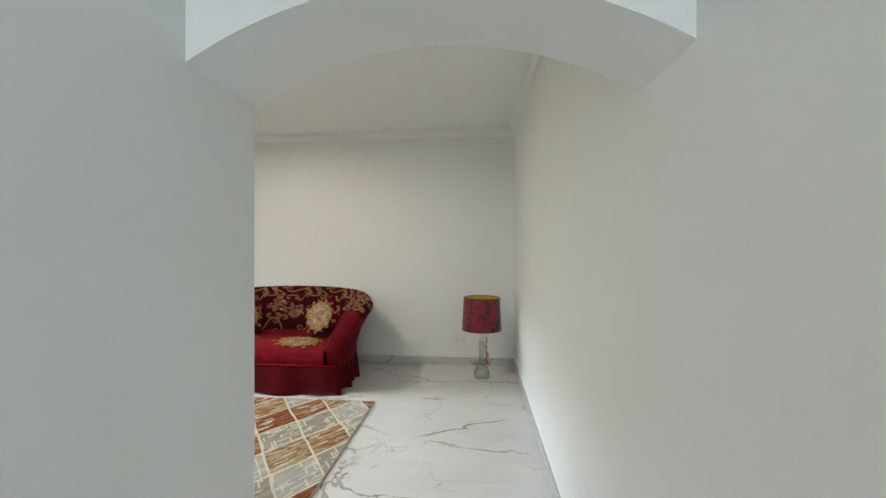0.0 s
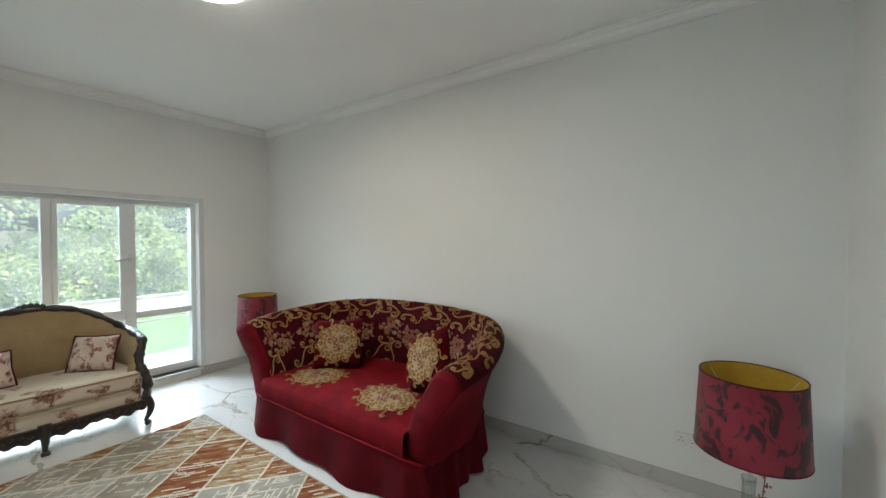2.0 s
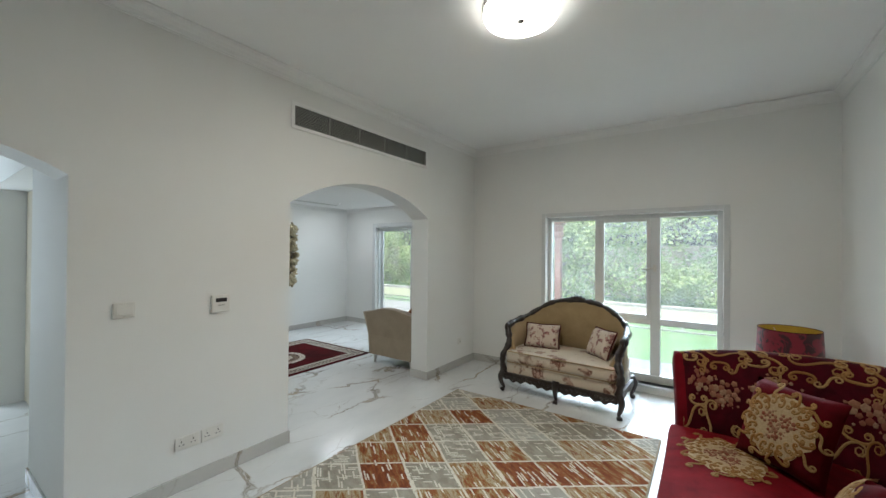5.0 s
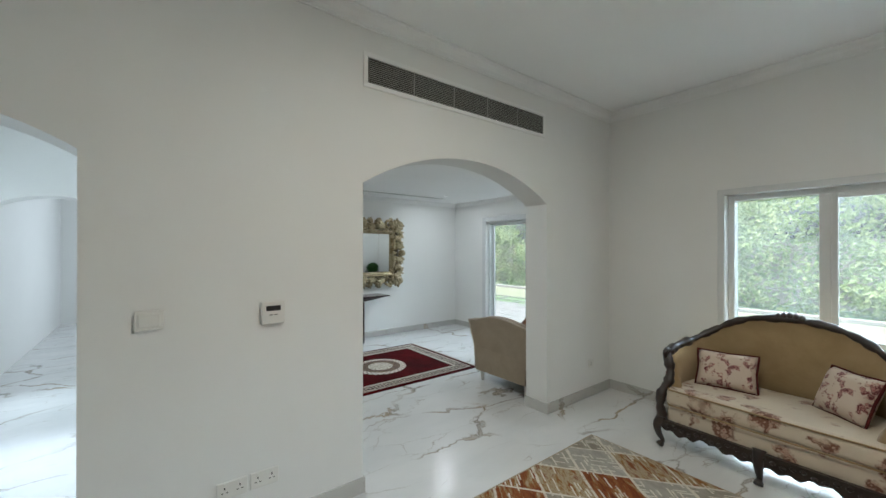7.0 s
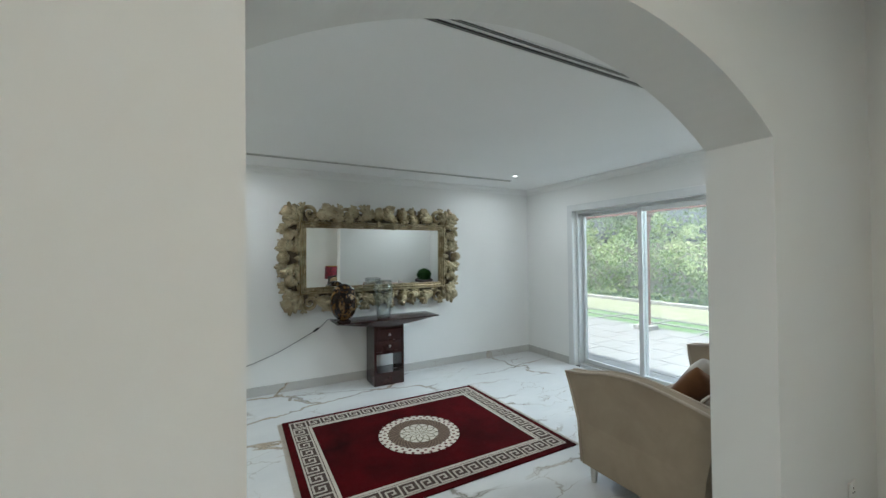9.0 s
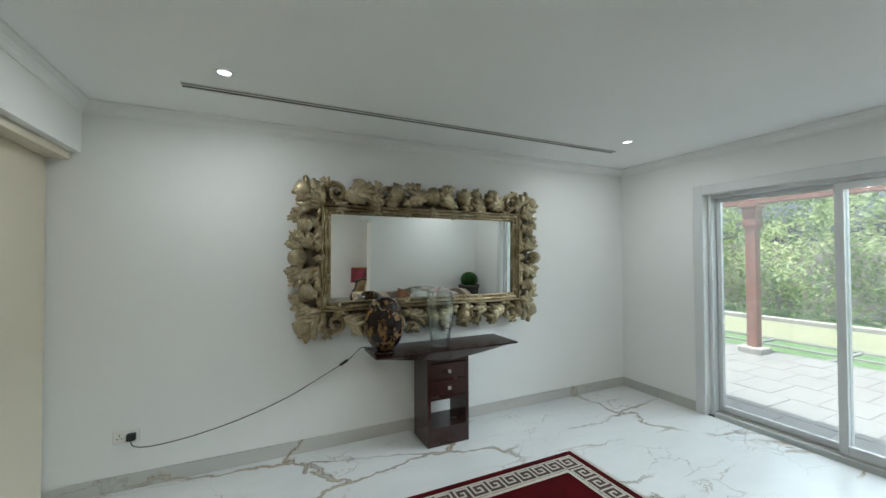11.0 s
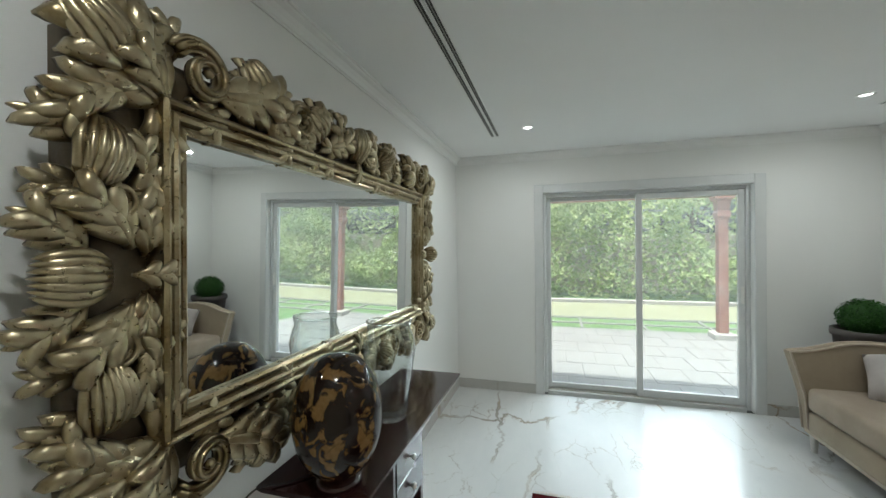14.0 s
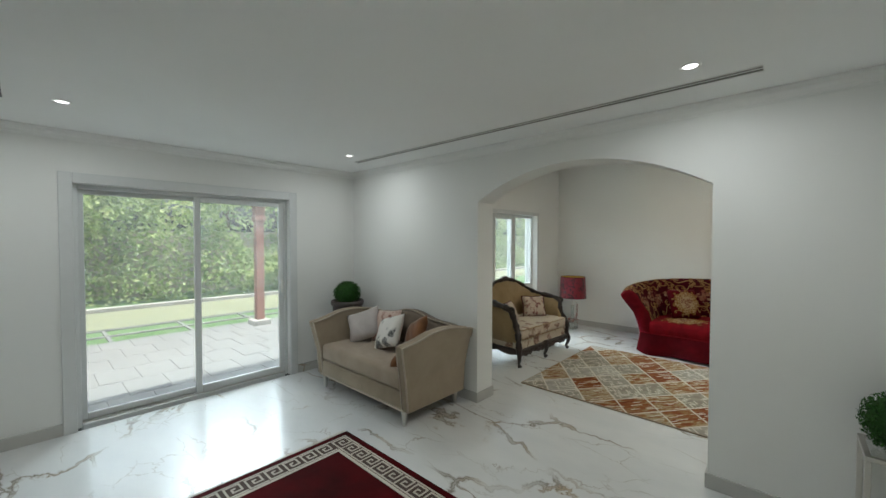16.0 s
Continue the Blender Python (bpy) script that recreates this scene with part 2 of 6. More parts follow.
def arch_line(x0, x1, crown, n=28):
    """The head of an opening from (x0, SPRING) to (x1, SPRING): one segment of a circle."""
    cx, hw, rise = (x0 + x1) / 2, (x1 - x0) / 2, crown - SPRING
    r = (hw * hw + rise * rise) / (2 * rise)
    end = math.asin(hw / r)
    return [(cx + r * math.sin(end * (2 * i / n - 1)), SPRING + r * math.cos(end * (2 * i / n - 1)) - (r - rise)) for i in range(n + 1)]


def wall_xz(name, outline, y0, y1, material=WALL):
    return structure(name, prism(bmesh.new(), outline, y0, y1, lambda u, v, d: (u, d, v)), material)


# floor of the house, one slab of marble
structure("floor", boxed(-6.135, 2.3, -8.0, 5.085, -0.12, 0.0), MARBLE)

# wall between the rooms, with both arches; it is thicker towards the hall
outline = [(-6.40, 0), (ARCH2[0], 0)] + arch_line(*ARCH2) + [(ARCH2[1], 0), (ARCH1[0], 0)] + arch_line(*ARCH1)
outline = outline + [(ARCH1[1], 3.3), (-6.40, 3.3)]
wall_xz("wall_between", outline, BY1, AY0)
wall_xz("wall_hall_lining", [(ARCH1[0], SPRING)] + arch_line(*ARCH1)[1:-1] + [(ARCH1[1], SPRING), (ARCH1[1], 3.3), (ARCH1[0], 3.3)], 0.885, BY1)
wall_xz("wall_north", [(-5.40, 0), (0.78, 0), (0.78, 3.3), (-5.40, 3.3)], AY1, AY1 + 0.25)
structure("wall_east", boxed(AX1, AX1 + 0.25, -8.0, AY1, 0, 3.3), WALL)
hole = [(WIN[0], WIN[2]), (WIN[1], WIN[2]), (WIN[1], WIN[3]), (WIN[0], WIN[3])]
edge = [(AY0, -0.1), (AY1, -0.1), (AY1, 3.3), (AY0, 3.3)]
bm = loft(bmesh.new(), [[(x, y, z) for y, z in line] for line, x in ((edge, AX0 - 0.25), (edge, AX0), (hole, AX0), (hole, AX0 - 0.25))], True, False, True)
structure("wall_west_sitting", bm, WALL)
line = [(BY0 - 0.25, 0), (DOOR[0], 0), (DOOR[0], DOOR[3]), (DOOR[1], DOOR[3]), (DOOR[1], 0), (BY1, 0), (BY1, 3.3), (BY0 - 0.25, 3.3)]
structure("wall_west_living", prism(bmesh.new(), line, BX0 - 0.25, BX0, lambda u, v, d: (d, u, v)), WALL)
structure("wall_south", boxed(BX0, -0.75, BY0 - 0.25, BY0, 0, 3.3), WALL)
# east side of the living room: pier, lintel over the sliding doors
bm = bmesh.new()
box(bm, -1.0, -0.70, 0.22, BY1, 0, 2.21)
box(bm, BX1, -0.70, BY0, BY1, 2.21, 3.3)
structure("wall_east_living", bm, WALL)
# hall: short wall beyond the sliding doors and an arch towards the entrance
structure("wall_hall", boxed(-0.98, -0.74, -2.75, -1.85, 0, 2.21), WALL)
wall_xz("wall_hall_arch", [(-0.74, 0), (-0.70, 0)] + arch_line(-0.70, 0.48, 2.2) + [(0.48, 0), (AX1, 0), (AX1, 3.3), (-0.74, 3.3)], -3.05, -2.75)
structure("wall_hall_end", boxed(-2.6, AX1, -8.0, -7.8, 0, 3.3), WALL)
structure("wall_hall_west", boxed(-2.8, -2.6, -8.0, -3.05, 0, 3.3), WALL)
structure("ceiling_sitting", boxed(AX0 - 0.25, AX1 + 0.25, AY0, AY1 + 0.25, AZ, AZ + 0.2), CEIL)
structure("ceiling_living", boxed(BX0 - 0.25, BX1, BY0 - 0.25, BY1, BZ, BZ + 0.2), CEIL)
structure("ceiling_hall", boxed(-2.8, AX1 + 0.25, -8.0, BY1, 3.02, 3.2), CEIL)
structure("roof", boxed(-6.5, 0.9, -8.2, 5.4, 3.34, 3.5), CEIL)


def cornice(name, x0, x1, y0, y1, z, s=1.0):
    prof = [(0.0, -0.125), (0.012, -0.125), (0.012, -0.112), (0.022, -0.105), (0.03, -0.075), (0.05, -0.045), (0.078, -0.03), (0.086, -0.018), (0.10, -0.018), (0.10, 0.0)]
    rings = [[(x0 + d * s, y0 + d * s, z + h * s), (x1 - d * s, y0 + d * s, z + h * s), (x1 - d * s, y1 - d * s, z + h * s), (x0 + d * s, y1 - d * s, z + h * s)] for d, h in prof]
    return structure(name, loft(bmesh.new(), rings, True, False), TRIM)


cornice("cornice_sitting", AX0, AX1, AY0, AY1, AZ, 0.75)
cornice("cornice_living", BX0, BX1, BY0, BY1, BZ, 0.62)


def skirting(name, x0, x1, y0, y1):
    """A marble skirting board along one stretch of wall."""
    return structure(name, boxed(x0, x1, y0, y1, 0, 0.10, bevel=0.002, seg=1), SKIRTING)


T = 0.013
for run in ((AX0, ARCH2[0] + T, AY0, AY0 + T), (ARCH2[1] - T, ARCH1[0] + T, AY0, AY0 + T), (AX0, AX1, AY1 - T, AY1), (AX1 - T, AX1, -2.7, AY1 - T),
            (AX0, AX0 + T, AY0 + T, WIN[0]), (AX0, AX0 + T, WIN[1], AY1 - T), (BX0, -1.03, BY0, BY0 + T), (BX0, BX0 + T, BY0 + T, DOOR[0] - 0.08),
            (BX0, BX0 + T, DOOR[1] + 0.08, BY1), (BX0 + T, ARCH2[0] + T, BY1 - T, BY1), (ARCH2[1] - T, -1.0, BY1 - T, BY1),
            (ARCH2[0], ARCH2[0] + T, BY1, AY0), (ARCH2[1] - T, ARCH2[1], BY1, AY0), (ARCH1[0], ARCH1[0] + T, 0.22, AY0), (-1.0 - T, -1.0, 0.22, BY1 - T)):
    skirting("baseboard", *run)

# ---- more materials ----
def velvet(name, a, b, scale=7.0, sheen=0.6):
    k = Mat(name, 0.9, Sheen_Weight=sheen, Sheen_Roughness=0.4, Specular_IOR_Level=0.12)
    n = k.noise(scale, 5, 0.6, None, 0.4)
    return k.set(k.mix(k.ramp(n, (0.3, 0.0), (0.72, 1.0)), a, b), None, k.noise(420, 2), 0.25, 0.002)


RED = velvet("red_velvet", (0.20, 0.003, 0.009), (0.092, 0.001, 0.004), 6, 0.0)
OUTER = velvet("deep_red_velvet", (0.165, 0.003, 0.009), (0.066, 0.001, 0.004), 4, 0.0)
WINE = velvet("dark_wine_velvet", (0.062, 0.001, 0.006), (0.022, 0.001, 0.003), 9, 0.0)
SKIRT = velvet("wine_skirt_velvet", (0.105, 0.001, 0.006), (0.050, 0.001, 0.003), 5, 0.0)
LINEN = velvet("beige_linen", (0.36, 0.295, 0.215), (0.285, 0.232, 0.168), 4, 0.2)
TAUPE = velvet("taupe_velvet", (0.21, 0.165, 0.125), (0.15, 0.118, 0.09), 5, 0.2)


def petals(name, a, b, c):
    k = Mat(name, 0.85, Specular_IOR_Level=0.15)
    col = k.ramp(k.island(), (0.0, a), (0.45, b), (0.9, c))
    return k.set(k.mix(k.noise(90, 2), col, tuple(v * 0.6 for v in b)), None, k.noise(300, 2), 0.2, 0.002)


PETAL = petals("rose_embroidery", (0.34, 0.19, 0.105), (0.23, 0.070, 0.042), (0.38, 0.27, 0.16))
GOLD = petals("gold_embroidery", (0.40, 0.235, 0.085), (0.25, 0.115, 0.030), (0.42, 0.28, 0.12))
IVORY = petals("ivory_embroidery", (0.52, 0.39, 0.22), (0.42, 0.28, 0.13), (0.50, 0.40, 0.25))


def flowered(name, base, flower, dark, scale=5.0, cover=0.52):
    """Cloth with scattered printed flowers."""
    k = Mat(name, 0.85, Sheen_Weight=0.2)
    warp = k.mix(0.12, k.co, k.noise(9, 3, 0.6, None, 0, "Color"), 'LINEAR_LIGHT')
    d = k.cells(scale, 'F1', warp)
    mask = k.math('MULTIPLY', k.ramp(d, (0.34, 1.0), (0.46, 0.0)), k.ramp(k.noise(scale * 0.55, 2), (cover - 0.02, 0.0), (cover + 0.06, 1.0)))
    inner = k.ramp(k.cells(scale * 5, 'F1', warp), (0.1, flower), (0.35, tuple((f + b) / 2 for f, b in zip(flower, base))), (0.6, dark))
    weave = k.noise(260, 2)
    col = k.mix(k.noise(2.5, 3), base, tuple(v * 0.85 for v in base))
    return k.set(k.mix(mask, col, inner), None, weave, 0.2, 0.002)


FLORAL = flowered("cream_floral_brocade", (0.60, 0.52, 0.40), (0.30, 0.12, 0.08), (0.16, 0.07, 0.04), 5.6, 0.40)
FLORAL_DENSE = flowered("ivory_rose_print", (0.60, 0.50, 0.40), (0.30, 0.055, 0.06), (0.13, 0.03, 0.035), 13, 0.30)
GOLDCLOTH = velvet("tan_gold_cloth", (0.36, 0.26, 0.14), (0.28, 0.20, 0.10), 5, 0.3)
MAROON = velvet("maroon_fringe_cloth", (0.10, 0.015, 0.014), (0.05, 0.01, 0.01), 20, 0.2)


def wood(name, a, b, rough=0.35, turn=0):
    k = Mat(name, rough, Coat_Weight=0.25)
    v = k.mapped((3, 18, 18), (0, turn, 0))
    g = k.noise(1.6, 6, 0.65, v, 1.2)
    return k.set(k.mix(g, a, b), k.ramp(k.noise(8, 3), (0.3, rough * 0.7), (0.8, rough * 1.3)), g, 0.15, 0.002)


EBONY = wood("carved_black_wood", (0.012, 0.009, 0.008), (0.035, 0.022, 0.016), 0.4)
MAHOGANY = wood("dark_mahogany_veneer", (0.030, 0.008, 0.007), (0.014, 0.005, 0.005), 0.22)
MAHOGANY_UP = wood("dark_mahogany_upright", (0.036, 0.010, 0.008), (0.018, 0.006, 0.005), 0.25, 90)

k = Mat("aged_silver_gilt", 0.27, 0.95)
n1, n2 = k.noise(9, 5, 0.6), k.noise(70, 4)
GILT = k.set(k.mix(k.ramp(n1, (0.36, 0.0), (0.68, 1.0)), k.mix(n2, (0.31, 0.24, 0.125), (0.14, 0.100, 0.048)), (0.45, 0.39, 0.26)), k.ramp(n2, (0.25, 0.24), (0.8, 0.40)), n2, 0.06, 0.003)
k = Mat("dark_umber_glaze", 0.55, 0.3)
UMBER = k.set(k.mix(k.noise(40, 4), (0.050, 0.038, 0.022), (0.12, 0.092, 0.052)), None, k.noise(120, 3), 0.3, 0.003)
k = Mat("mirror_silver", 0.01, 1.0, (0.86, 0.88, 0.87))
MIRROR = k.m

k = Mat("tortoiseshell_glass", 0.16, 0.0, (0.05, 0.02, 0.01), Specular_IOR_Level=0.35)
f = k.ramp(k.noise(17, 3, 0.5, None, 0.9), (0.50, 0.0), (0.56, 1.0))
TORTOISE = k.set(k.mix(f, (0.012, 0.006, 0.004), k.mix(k.noise(40, 3), (0.10, 0.045, 0.012), (0.24, 0.15, 0.05))))

k = Mat("red_flocked_shade", 0.8, Sheen_Weight=0.3)
f = k.ramp(k.noise(11, 2.5, 0.5, k.mapped((1, 1, 0.8)), 1.3), (0.5, 0.0), (0.56, 1.0))
SHADE = k.set(k.mix(f, (0.19, 0.006, 0.020), (0.035, 0.003, 0.007)), None, f, 0.3, 0.002)
SHADE_IN = plain("gold_shade_lining", (0.62, 0.42, 0.06), 0.35, 0.3)
PINKBUD = petals("dried_pink_buds", (0.50, 0.16, 0.13), (0.38, 0.10, 0.08), (0.58, 0.30, 0.24))

# diamond-lattice rug
k = Mat("patchwork_diamond_pile", 0.95, Specular_IOR_Level=0.1)
x, y, z = k.split()
wob = k.math('MULTIPLY', k.math('SUBTRACT', k.noise(3.0, 3), 0.5), 0.10)
u = k.math('ADD', k.math('ADD', k.math('ADD', k.math('DIVIDE', x, 0.40), k.math('DIVIDE', y, 0.53)), 0.80), wob)
v = k.math('ADD', k.math('ADD', k.math('SUBTRACT', k.math('DIVIDE', x, 0.40), k.math('DIVIDE', y, 0.53)), 0.05), wob)
cell = k.join(k.math('FLOOR', u), k.math('FLOOR', v), 3.0)
r1, r2 = k.white(cell), k.white(k.join(k.math('FLOOR', v), k.math('FLOOR', u), 8.0))
painted = k.math('LESS_THAN', r1, 0.54)
# brushed cells: rust, ochre and cream dragged along the weave
drag = k.noise(1.0, 6, 0.7, k.join(k.math('MULTIPLY', u, 2.2), k.math('MULTIPLY', v, 9.0), k.math('MULTIPLY', r2, 7.0)), 0.5)
warm = k.ramp(k.math('ADD', drag, k.math('MULTIPLY', k.math('SUBTRACT', r2, 0.5), 0.20)), (0.33, (0.15, 0.042, 0.018)), (0.46, (0.235, 0.074, 0.026)), (0.53, (0.27, 0.155, 0.055)), (0.61, (0.42, 0.35, 0.235)), (0.72, (0.21, 0.08, 0.034)))
# plain cells: warm grey and silver
drift = k.noise(1.0, 4, 0.6, k.join(k.math('MULTIPLY', u, 3.0), k.math('MULTIPLY', v, 5.0), 4.0))
grey = k.mix(k.ramp(drift, (0.40, 0.0), (0.64, 1.0)), k.mix(r2, (0.255, 0.225, 0.175), (0.37, 0.35, 0.31)), k.mix(r2, (0.34, 0.31, 0.25), (0.45, 0.43, 0.385)))
col = k.mix(painted, grey, warm)


def dashes(across, along, density, reach, seed):
    """Short raised threads of uneven length along one lattice direction."""
    lane = k.math('MULTIPLY', across, density)
    row = k.math('FLOOR', lane)
    run = k.math('ADD', k.math('MULTIPLY', along, reach), k.math('MULTIPLY', k.white(k.join(row, seed, 1.0)), 9.0))
    keep = k.math('GREATER_THAN', k.white(k.join(row, k.math('FLOOR', run), seed)), 0.73)
    inside = k.math('LESS_THAN', k.math('FRACT', run), k.math('ADD', 0.35, k.math('MULTIPLY', k.white(k.join(k.math('FLOOR', run), row, seed + 2)), 0.6)))
    thin = k.math('LESS_THAN', k.math('ABSOLUTE', k.math('SUBTRACT', k.math('FRACT', lane), 0.5)), 0.30)
    return k.math('MULTIPLY', k.math('MULTIPLY', keep, inside), thin)


long_marks = dashes(v, u, 17.0, 2.1, 5.0)
cross_marks = k.math('MULTIPLY', dashes(u, v, 15.0, 2.6, 11.0), k.math('SUBTRACT', 1.0, painted))
fu = k.math('ABSOLUTE', k.math('SUBTRACT', k.math('FRACT', u), 0.5))
fv = k.math('ABSOLUTE', k.math('SUBTRACT', k.math('FRACT', v), 0.5))
lattice = k.math('MAXIMUM', k.ramp(fu, (0.470, 0.0), (0.478, 1.0)), k.ramp(fv, (0.468, 0.0), (0.476, 1.0)))
lines = k.math('MULTIPLY', k.math('MAXIMUM', lattice, k.math('MAXIMUM', long_marks, k.math('MULTIPLY', cross_marks, 0.9))), k.ramp(k.noise(30, 2), (0.30, 0.5), (0.5, 1.0)))
col = k.mix(lines, col, (0.66, 0.61, 0.51))
pile = k.noise(380, 2)
RUG_A = k.set(k.mix(k.math('MULTIPLY', pile, 0.2), col, (0.12, 0.08, 0.05), 'MULTIPLY'), None, k.math('ADD', pile, lines), 0.5, 0.004)

# wine rug field with a round medallion
k = Mat("wine_pile", 0.95, Specular_IOR_Level=0.1)
col = k.mix(k.ramp(k.noise(2.2, 4, 0.6), (0.35, 0.0), (0.7, 1.0)), (0.075, 0.001, 0.003), (0.020, 0.001, 0.001))
WINE_PILE = k.set(col, None, k.noise(380, 2), 0.4, 0.003)
k = Mat("medallion_pile", 0.95)
x, y, z = k.split()
rad = k.math('SQRT', k.math('ADD', k.math('MULTIPLY', x, x), k.math('MULTIPLY', y, y)))
ang = k.math('ARCTAN2', y, x)
ivory, brown = (0.60, 0.55, 0.46), (0.10, 0.07, 0.05)
wave = k.math('ADD', k.math('SINE', k.math('ADD', k.math('MULTIPLY', ang, 12.0), k.math('MULTIPLY', rad, 60.0))), 1.0)
wave2 = k.math('ADD', k.math('SINE', k.math('SUBTRACT', k.math('MULTIPLY', ang, 12.0), k.math('MULTIPLY', rad, 60.0))), 1.0)
lattice = k.math('LESS_THAN', k.math('MINIMUM', wave, wave2), 0.16)
core = k.mix(lattice, ivory, (0.20, 0.17, 0.12))
dots = k.math('GREATER_THAN', k.math('MULTIPLY', k.math('SINE', k.math('MULTIPLY', ang, 30.0)), k.math('SINE', k.math('MULTIPLY', rad, 90.0))), 0.35)
ring = k.mix(dots, ivory, (0.13, 0.05, 0.04))
keyring = k.mix(k.math('GREATER_THAN', k.math('MULTIPLY', k.math('SINE', k.math('MULTIPLY', ang, 44.0)), k.math('SINE', k.math('MULTIPLY', rad, 170.0))), 0.1), (0.07, 0.035, 0.025), (0.22, 0.16, 0.10))
col = k.mix(k.math('GREATER_THAN', rad, 0.165), core, keyring)
col = k.mix(k.math('GREATER_THAN', rad, 0.265), col, ring)
MEDALLION = k.set(col, None, k.noise(380, 2), 0.4, 0.003)
IVORY_PILE = plain("ivory_pile", (0.55, 0.50, 0.42), 0.95, 0, 0.12, 60, 0.4)
BROWN_PILE = plain("brown_pile", (0.07, 0.045, 0.035), 0.95, 0, 0.2, 60, 0.4)

# ---- windows and doors ----
def frame_bar(bm, *d):
    return box(bm, *d, bevel=0.006, seg=2)


win = tagged(new("window_1"), kind="structure")
y0, y1, z0, z1 = WIN
xo, xi = AX0 - 0.20, AX0 - 0.09
bm = bmesh.new()
for d in ((xo, xi, y0, y0 + 0.05, z0, z1), (xo, xi, y1 - 0.05, y1, z0, z1), (xo, xi, y0 + 0.05, y1 - 0.05, z1 - 0.05, z1), (xo, xi, y0 + 0.05, y1 - 0.05, z0, z0 + 0.09)):
    frame_bar(bm, *d)
part("window_frame", bm, ALU, win)
bm = frame_bar(bmesh.new(), xo, xi, 2.90, 2.97, z0 + 0.09, z1 - 0.05)
part("mullion", bm, ALU, win)
bm = frame_bar(bmesh.new(), xo, xi, 3.52, 3.62, z0 + 0.09, z1 - 0.05)
part("mullion", bm, ALU, win)
for a, b in ((2.34, 2.90), (2.97, 3.52), (3.62, 4.16)):
    part("transom", frame_bar(bmesh.new(), xo + 0.01, xi - 0.01, a, b, 0.78, 0.85), ALU, win)
    for c, d in ((z0 + 0.09, 0.78), (0.85, z1 - 0.05)):
        p = part("pane", boxed(xo + 0.05, xo + 0.058, a, b, c, d), WINDOW_GLASS, win)
        p.visible_shadow = False
sash = bmesh.new()
for d in ((2.97, 3.01, 0.85, 2.03), (3.48, 3.52, 0.85, 2.03), (3.01, 3.48, 1.99, 2.03), (3.01, 3.48, 0.85, 0.89)):
    frame_bar(sash, xi - 0.03, xi + 0.012, *d)
sash = part("sash", sash, ALU, win)
bm = tube(bmesh.new(), [(xi + 0.01, 3.565, 1.44), (xi + 0.05, 3.565, 1.44), (xi + 0.055, 3.52, 1.435), (xi + 0.055, 3.44, 1.42)], 0.009, 8)
part("window_handle", box(bm, xi, xi + 0.015, 3.55, 3.58, 1.40, 1.48, 0.004), STEEL, win, "grey metal lever handle")
bm = boxed(AX0 - 0.09, AX0 + 0.025, y0 - 0.02, y1 + 0.02, z0 - 0.03, z0 + 0.0, bevel=0.006)
part("window_sill", bm, ALU, win)
bm = bmesh.new()
for d in ((y0 - 0.055, y0, z0, z1 + 0.055), (y1, y1 + 0.055, z0, z1 + 0.055), (y0, y1, z1, z1 + 0.055)):
    box(bm, AX0, AX0 + 0.012, *d, bevel=0.004, seg=1)
part("architrave", bm, ALU, win)

door = tagged(new("door_1"), kind="structure")
y0, y1, z0, z1 = DOOR
xo, xi = BX0 - 0.20, BX0 - 0.06
bm = bmesh.new()
for d in ((y0, y0 + 0.035, 0, z1), (y1 - 0.035, y1, 0, z1), (y0 + 0.035, y1 - 0.035, z1 - 0.035, z1), (y0 + 0.035, y1 - 0.035, -0.06, 0.022)):
    frame_bar(bm, xo, xi, *d)
part("door_frame", bm, ALU, door)
bm = bmesh.new()
for d in ((y0 - 0.09, y0, 0, z1 + 0.09), (y1, y1 + 0.09, 0, z1 + 0.09), (y0, y1, z1, z1 + 0.09)):
    box(bm, BX0, BX0 + 0.02, *d, bevel=0.006, seg=2)
part("architrave", bm, ALU, door)
bm = bmesh.new()
for xx in (xo + 0.03, xo + 0.09):
    box(bm, xx, xx + 0.012, y0 + 0.035, y1 - 0.035, 0.022, 0.034)
part("track", bm, STEEL, door, "steel floor track")


def sliding_panel(a, b, x, stile, handle):
    bm = bmesh.new()
    for d in ((a, a + stile, 0.036, z1 - 0.036), (b - stile, b, 0.036, z1 - 0.036), (a + stile, b - stile, z1 - 0.036 - stile, z1 - 0.036), (a + stile, b - stile, 0.036, 0.036 + stile * 1.3)):
        frame_bar(bm, x, x + 0.045, *d)
    leaf = part("door_leaf", bm, ALU, door)
    p = part("pane", boxed(x + 0.018, x + 0.026, a + stile, b - stile, 0.036 + stile * 1.3, z1 - 0.036 - stile), WINDOW_GLASS, leaf)
    p.visible_shadow = False
    if handle:
        part("door_handle", boxed(x + 0.045, x + 0.07, b - stile * 0.75, b - stile * 0.25, 1.0, 1.16, bevel=0.008), PLASTIC, leaf, "white plastic pull handle")


sliding_panel(y0 + 0.035, -0.90, xo + 0.015, 0.04, False)
sliding_panel(-0.955, y1 - 0.035, xo + 0.075, 0.055, True)

# cream sliding doors between living room and hall
door2 = tagged(new("door_2"), kind="structure")
leaf = part("door_leaf", boxed(-1.04, -1.00, -2.786, -1.765, 0.012, 2.205, bevel=0.003, seg=1), CREAM, door2)
bm = tube(bmesh.new(), curve_through([(-1.04, -1.825, 1.27), (-1.075, -1.825, 1.275), (-1.10, -1.835, 1.25), (-1.10, -1.835, 1.09), (-1.075, -1.825, 1.065), (-1.04, -1.825, 1.07)], 22), 0.010, 10)
for hz in (1.27, 1.07):
    box(bm, -1.048, -1.039, -1.845, -1.805, hz - 0.025, hz + 0.025, 0.004)
part("door_handle", bm, STEEL, leaf, "curved steel pull handle", True)
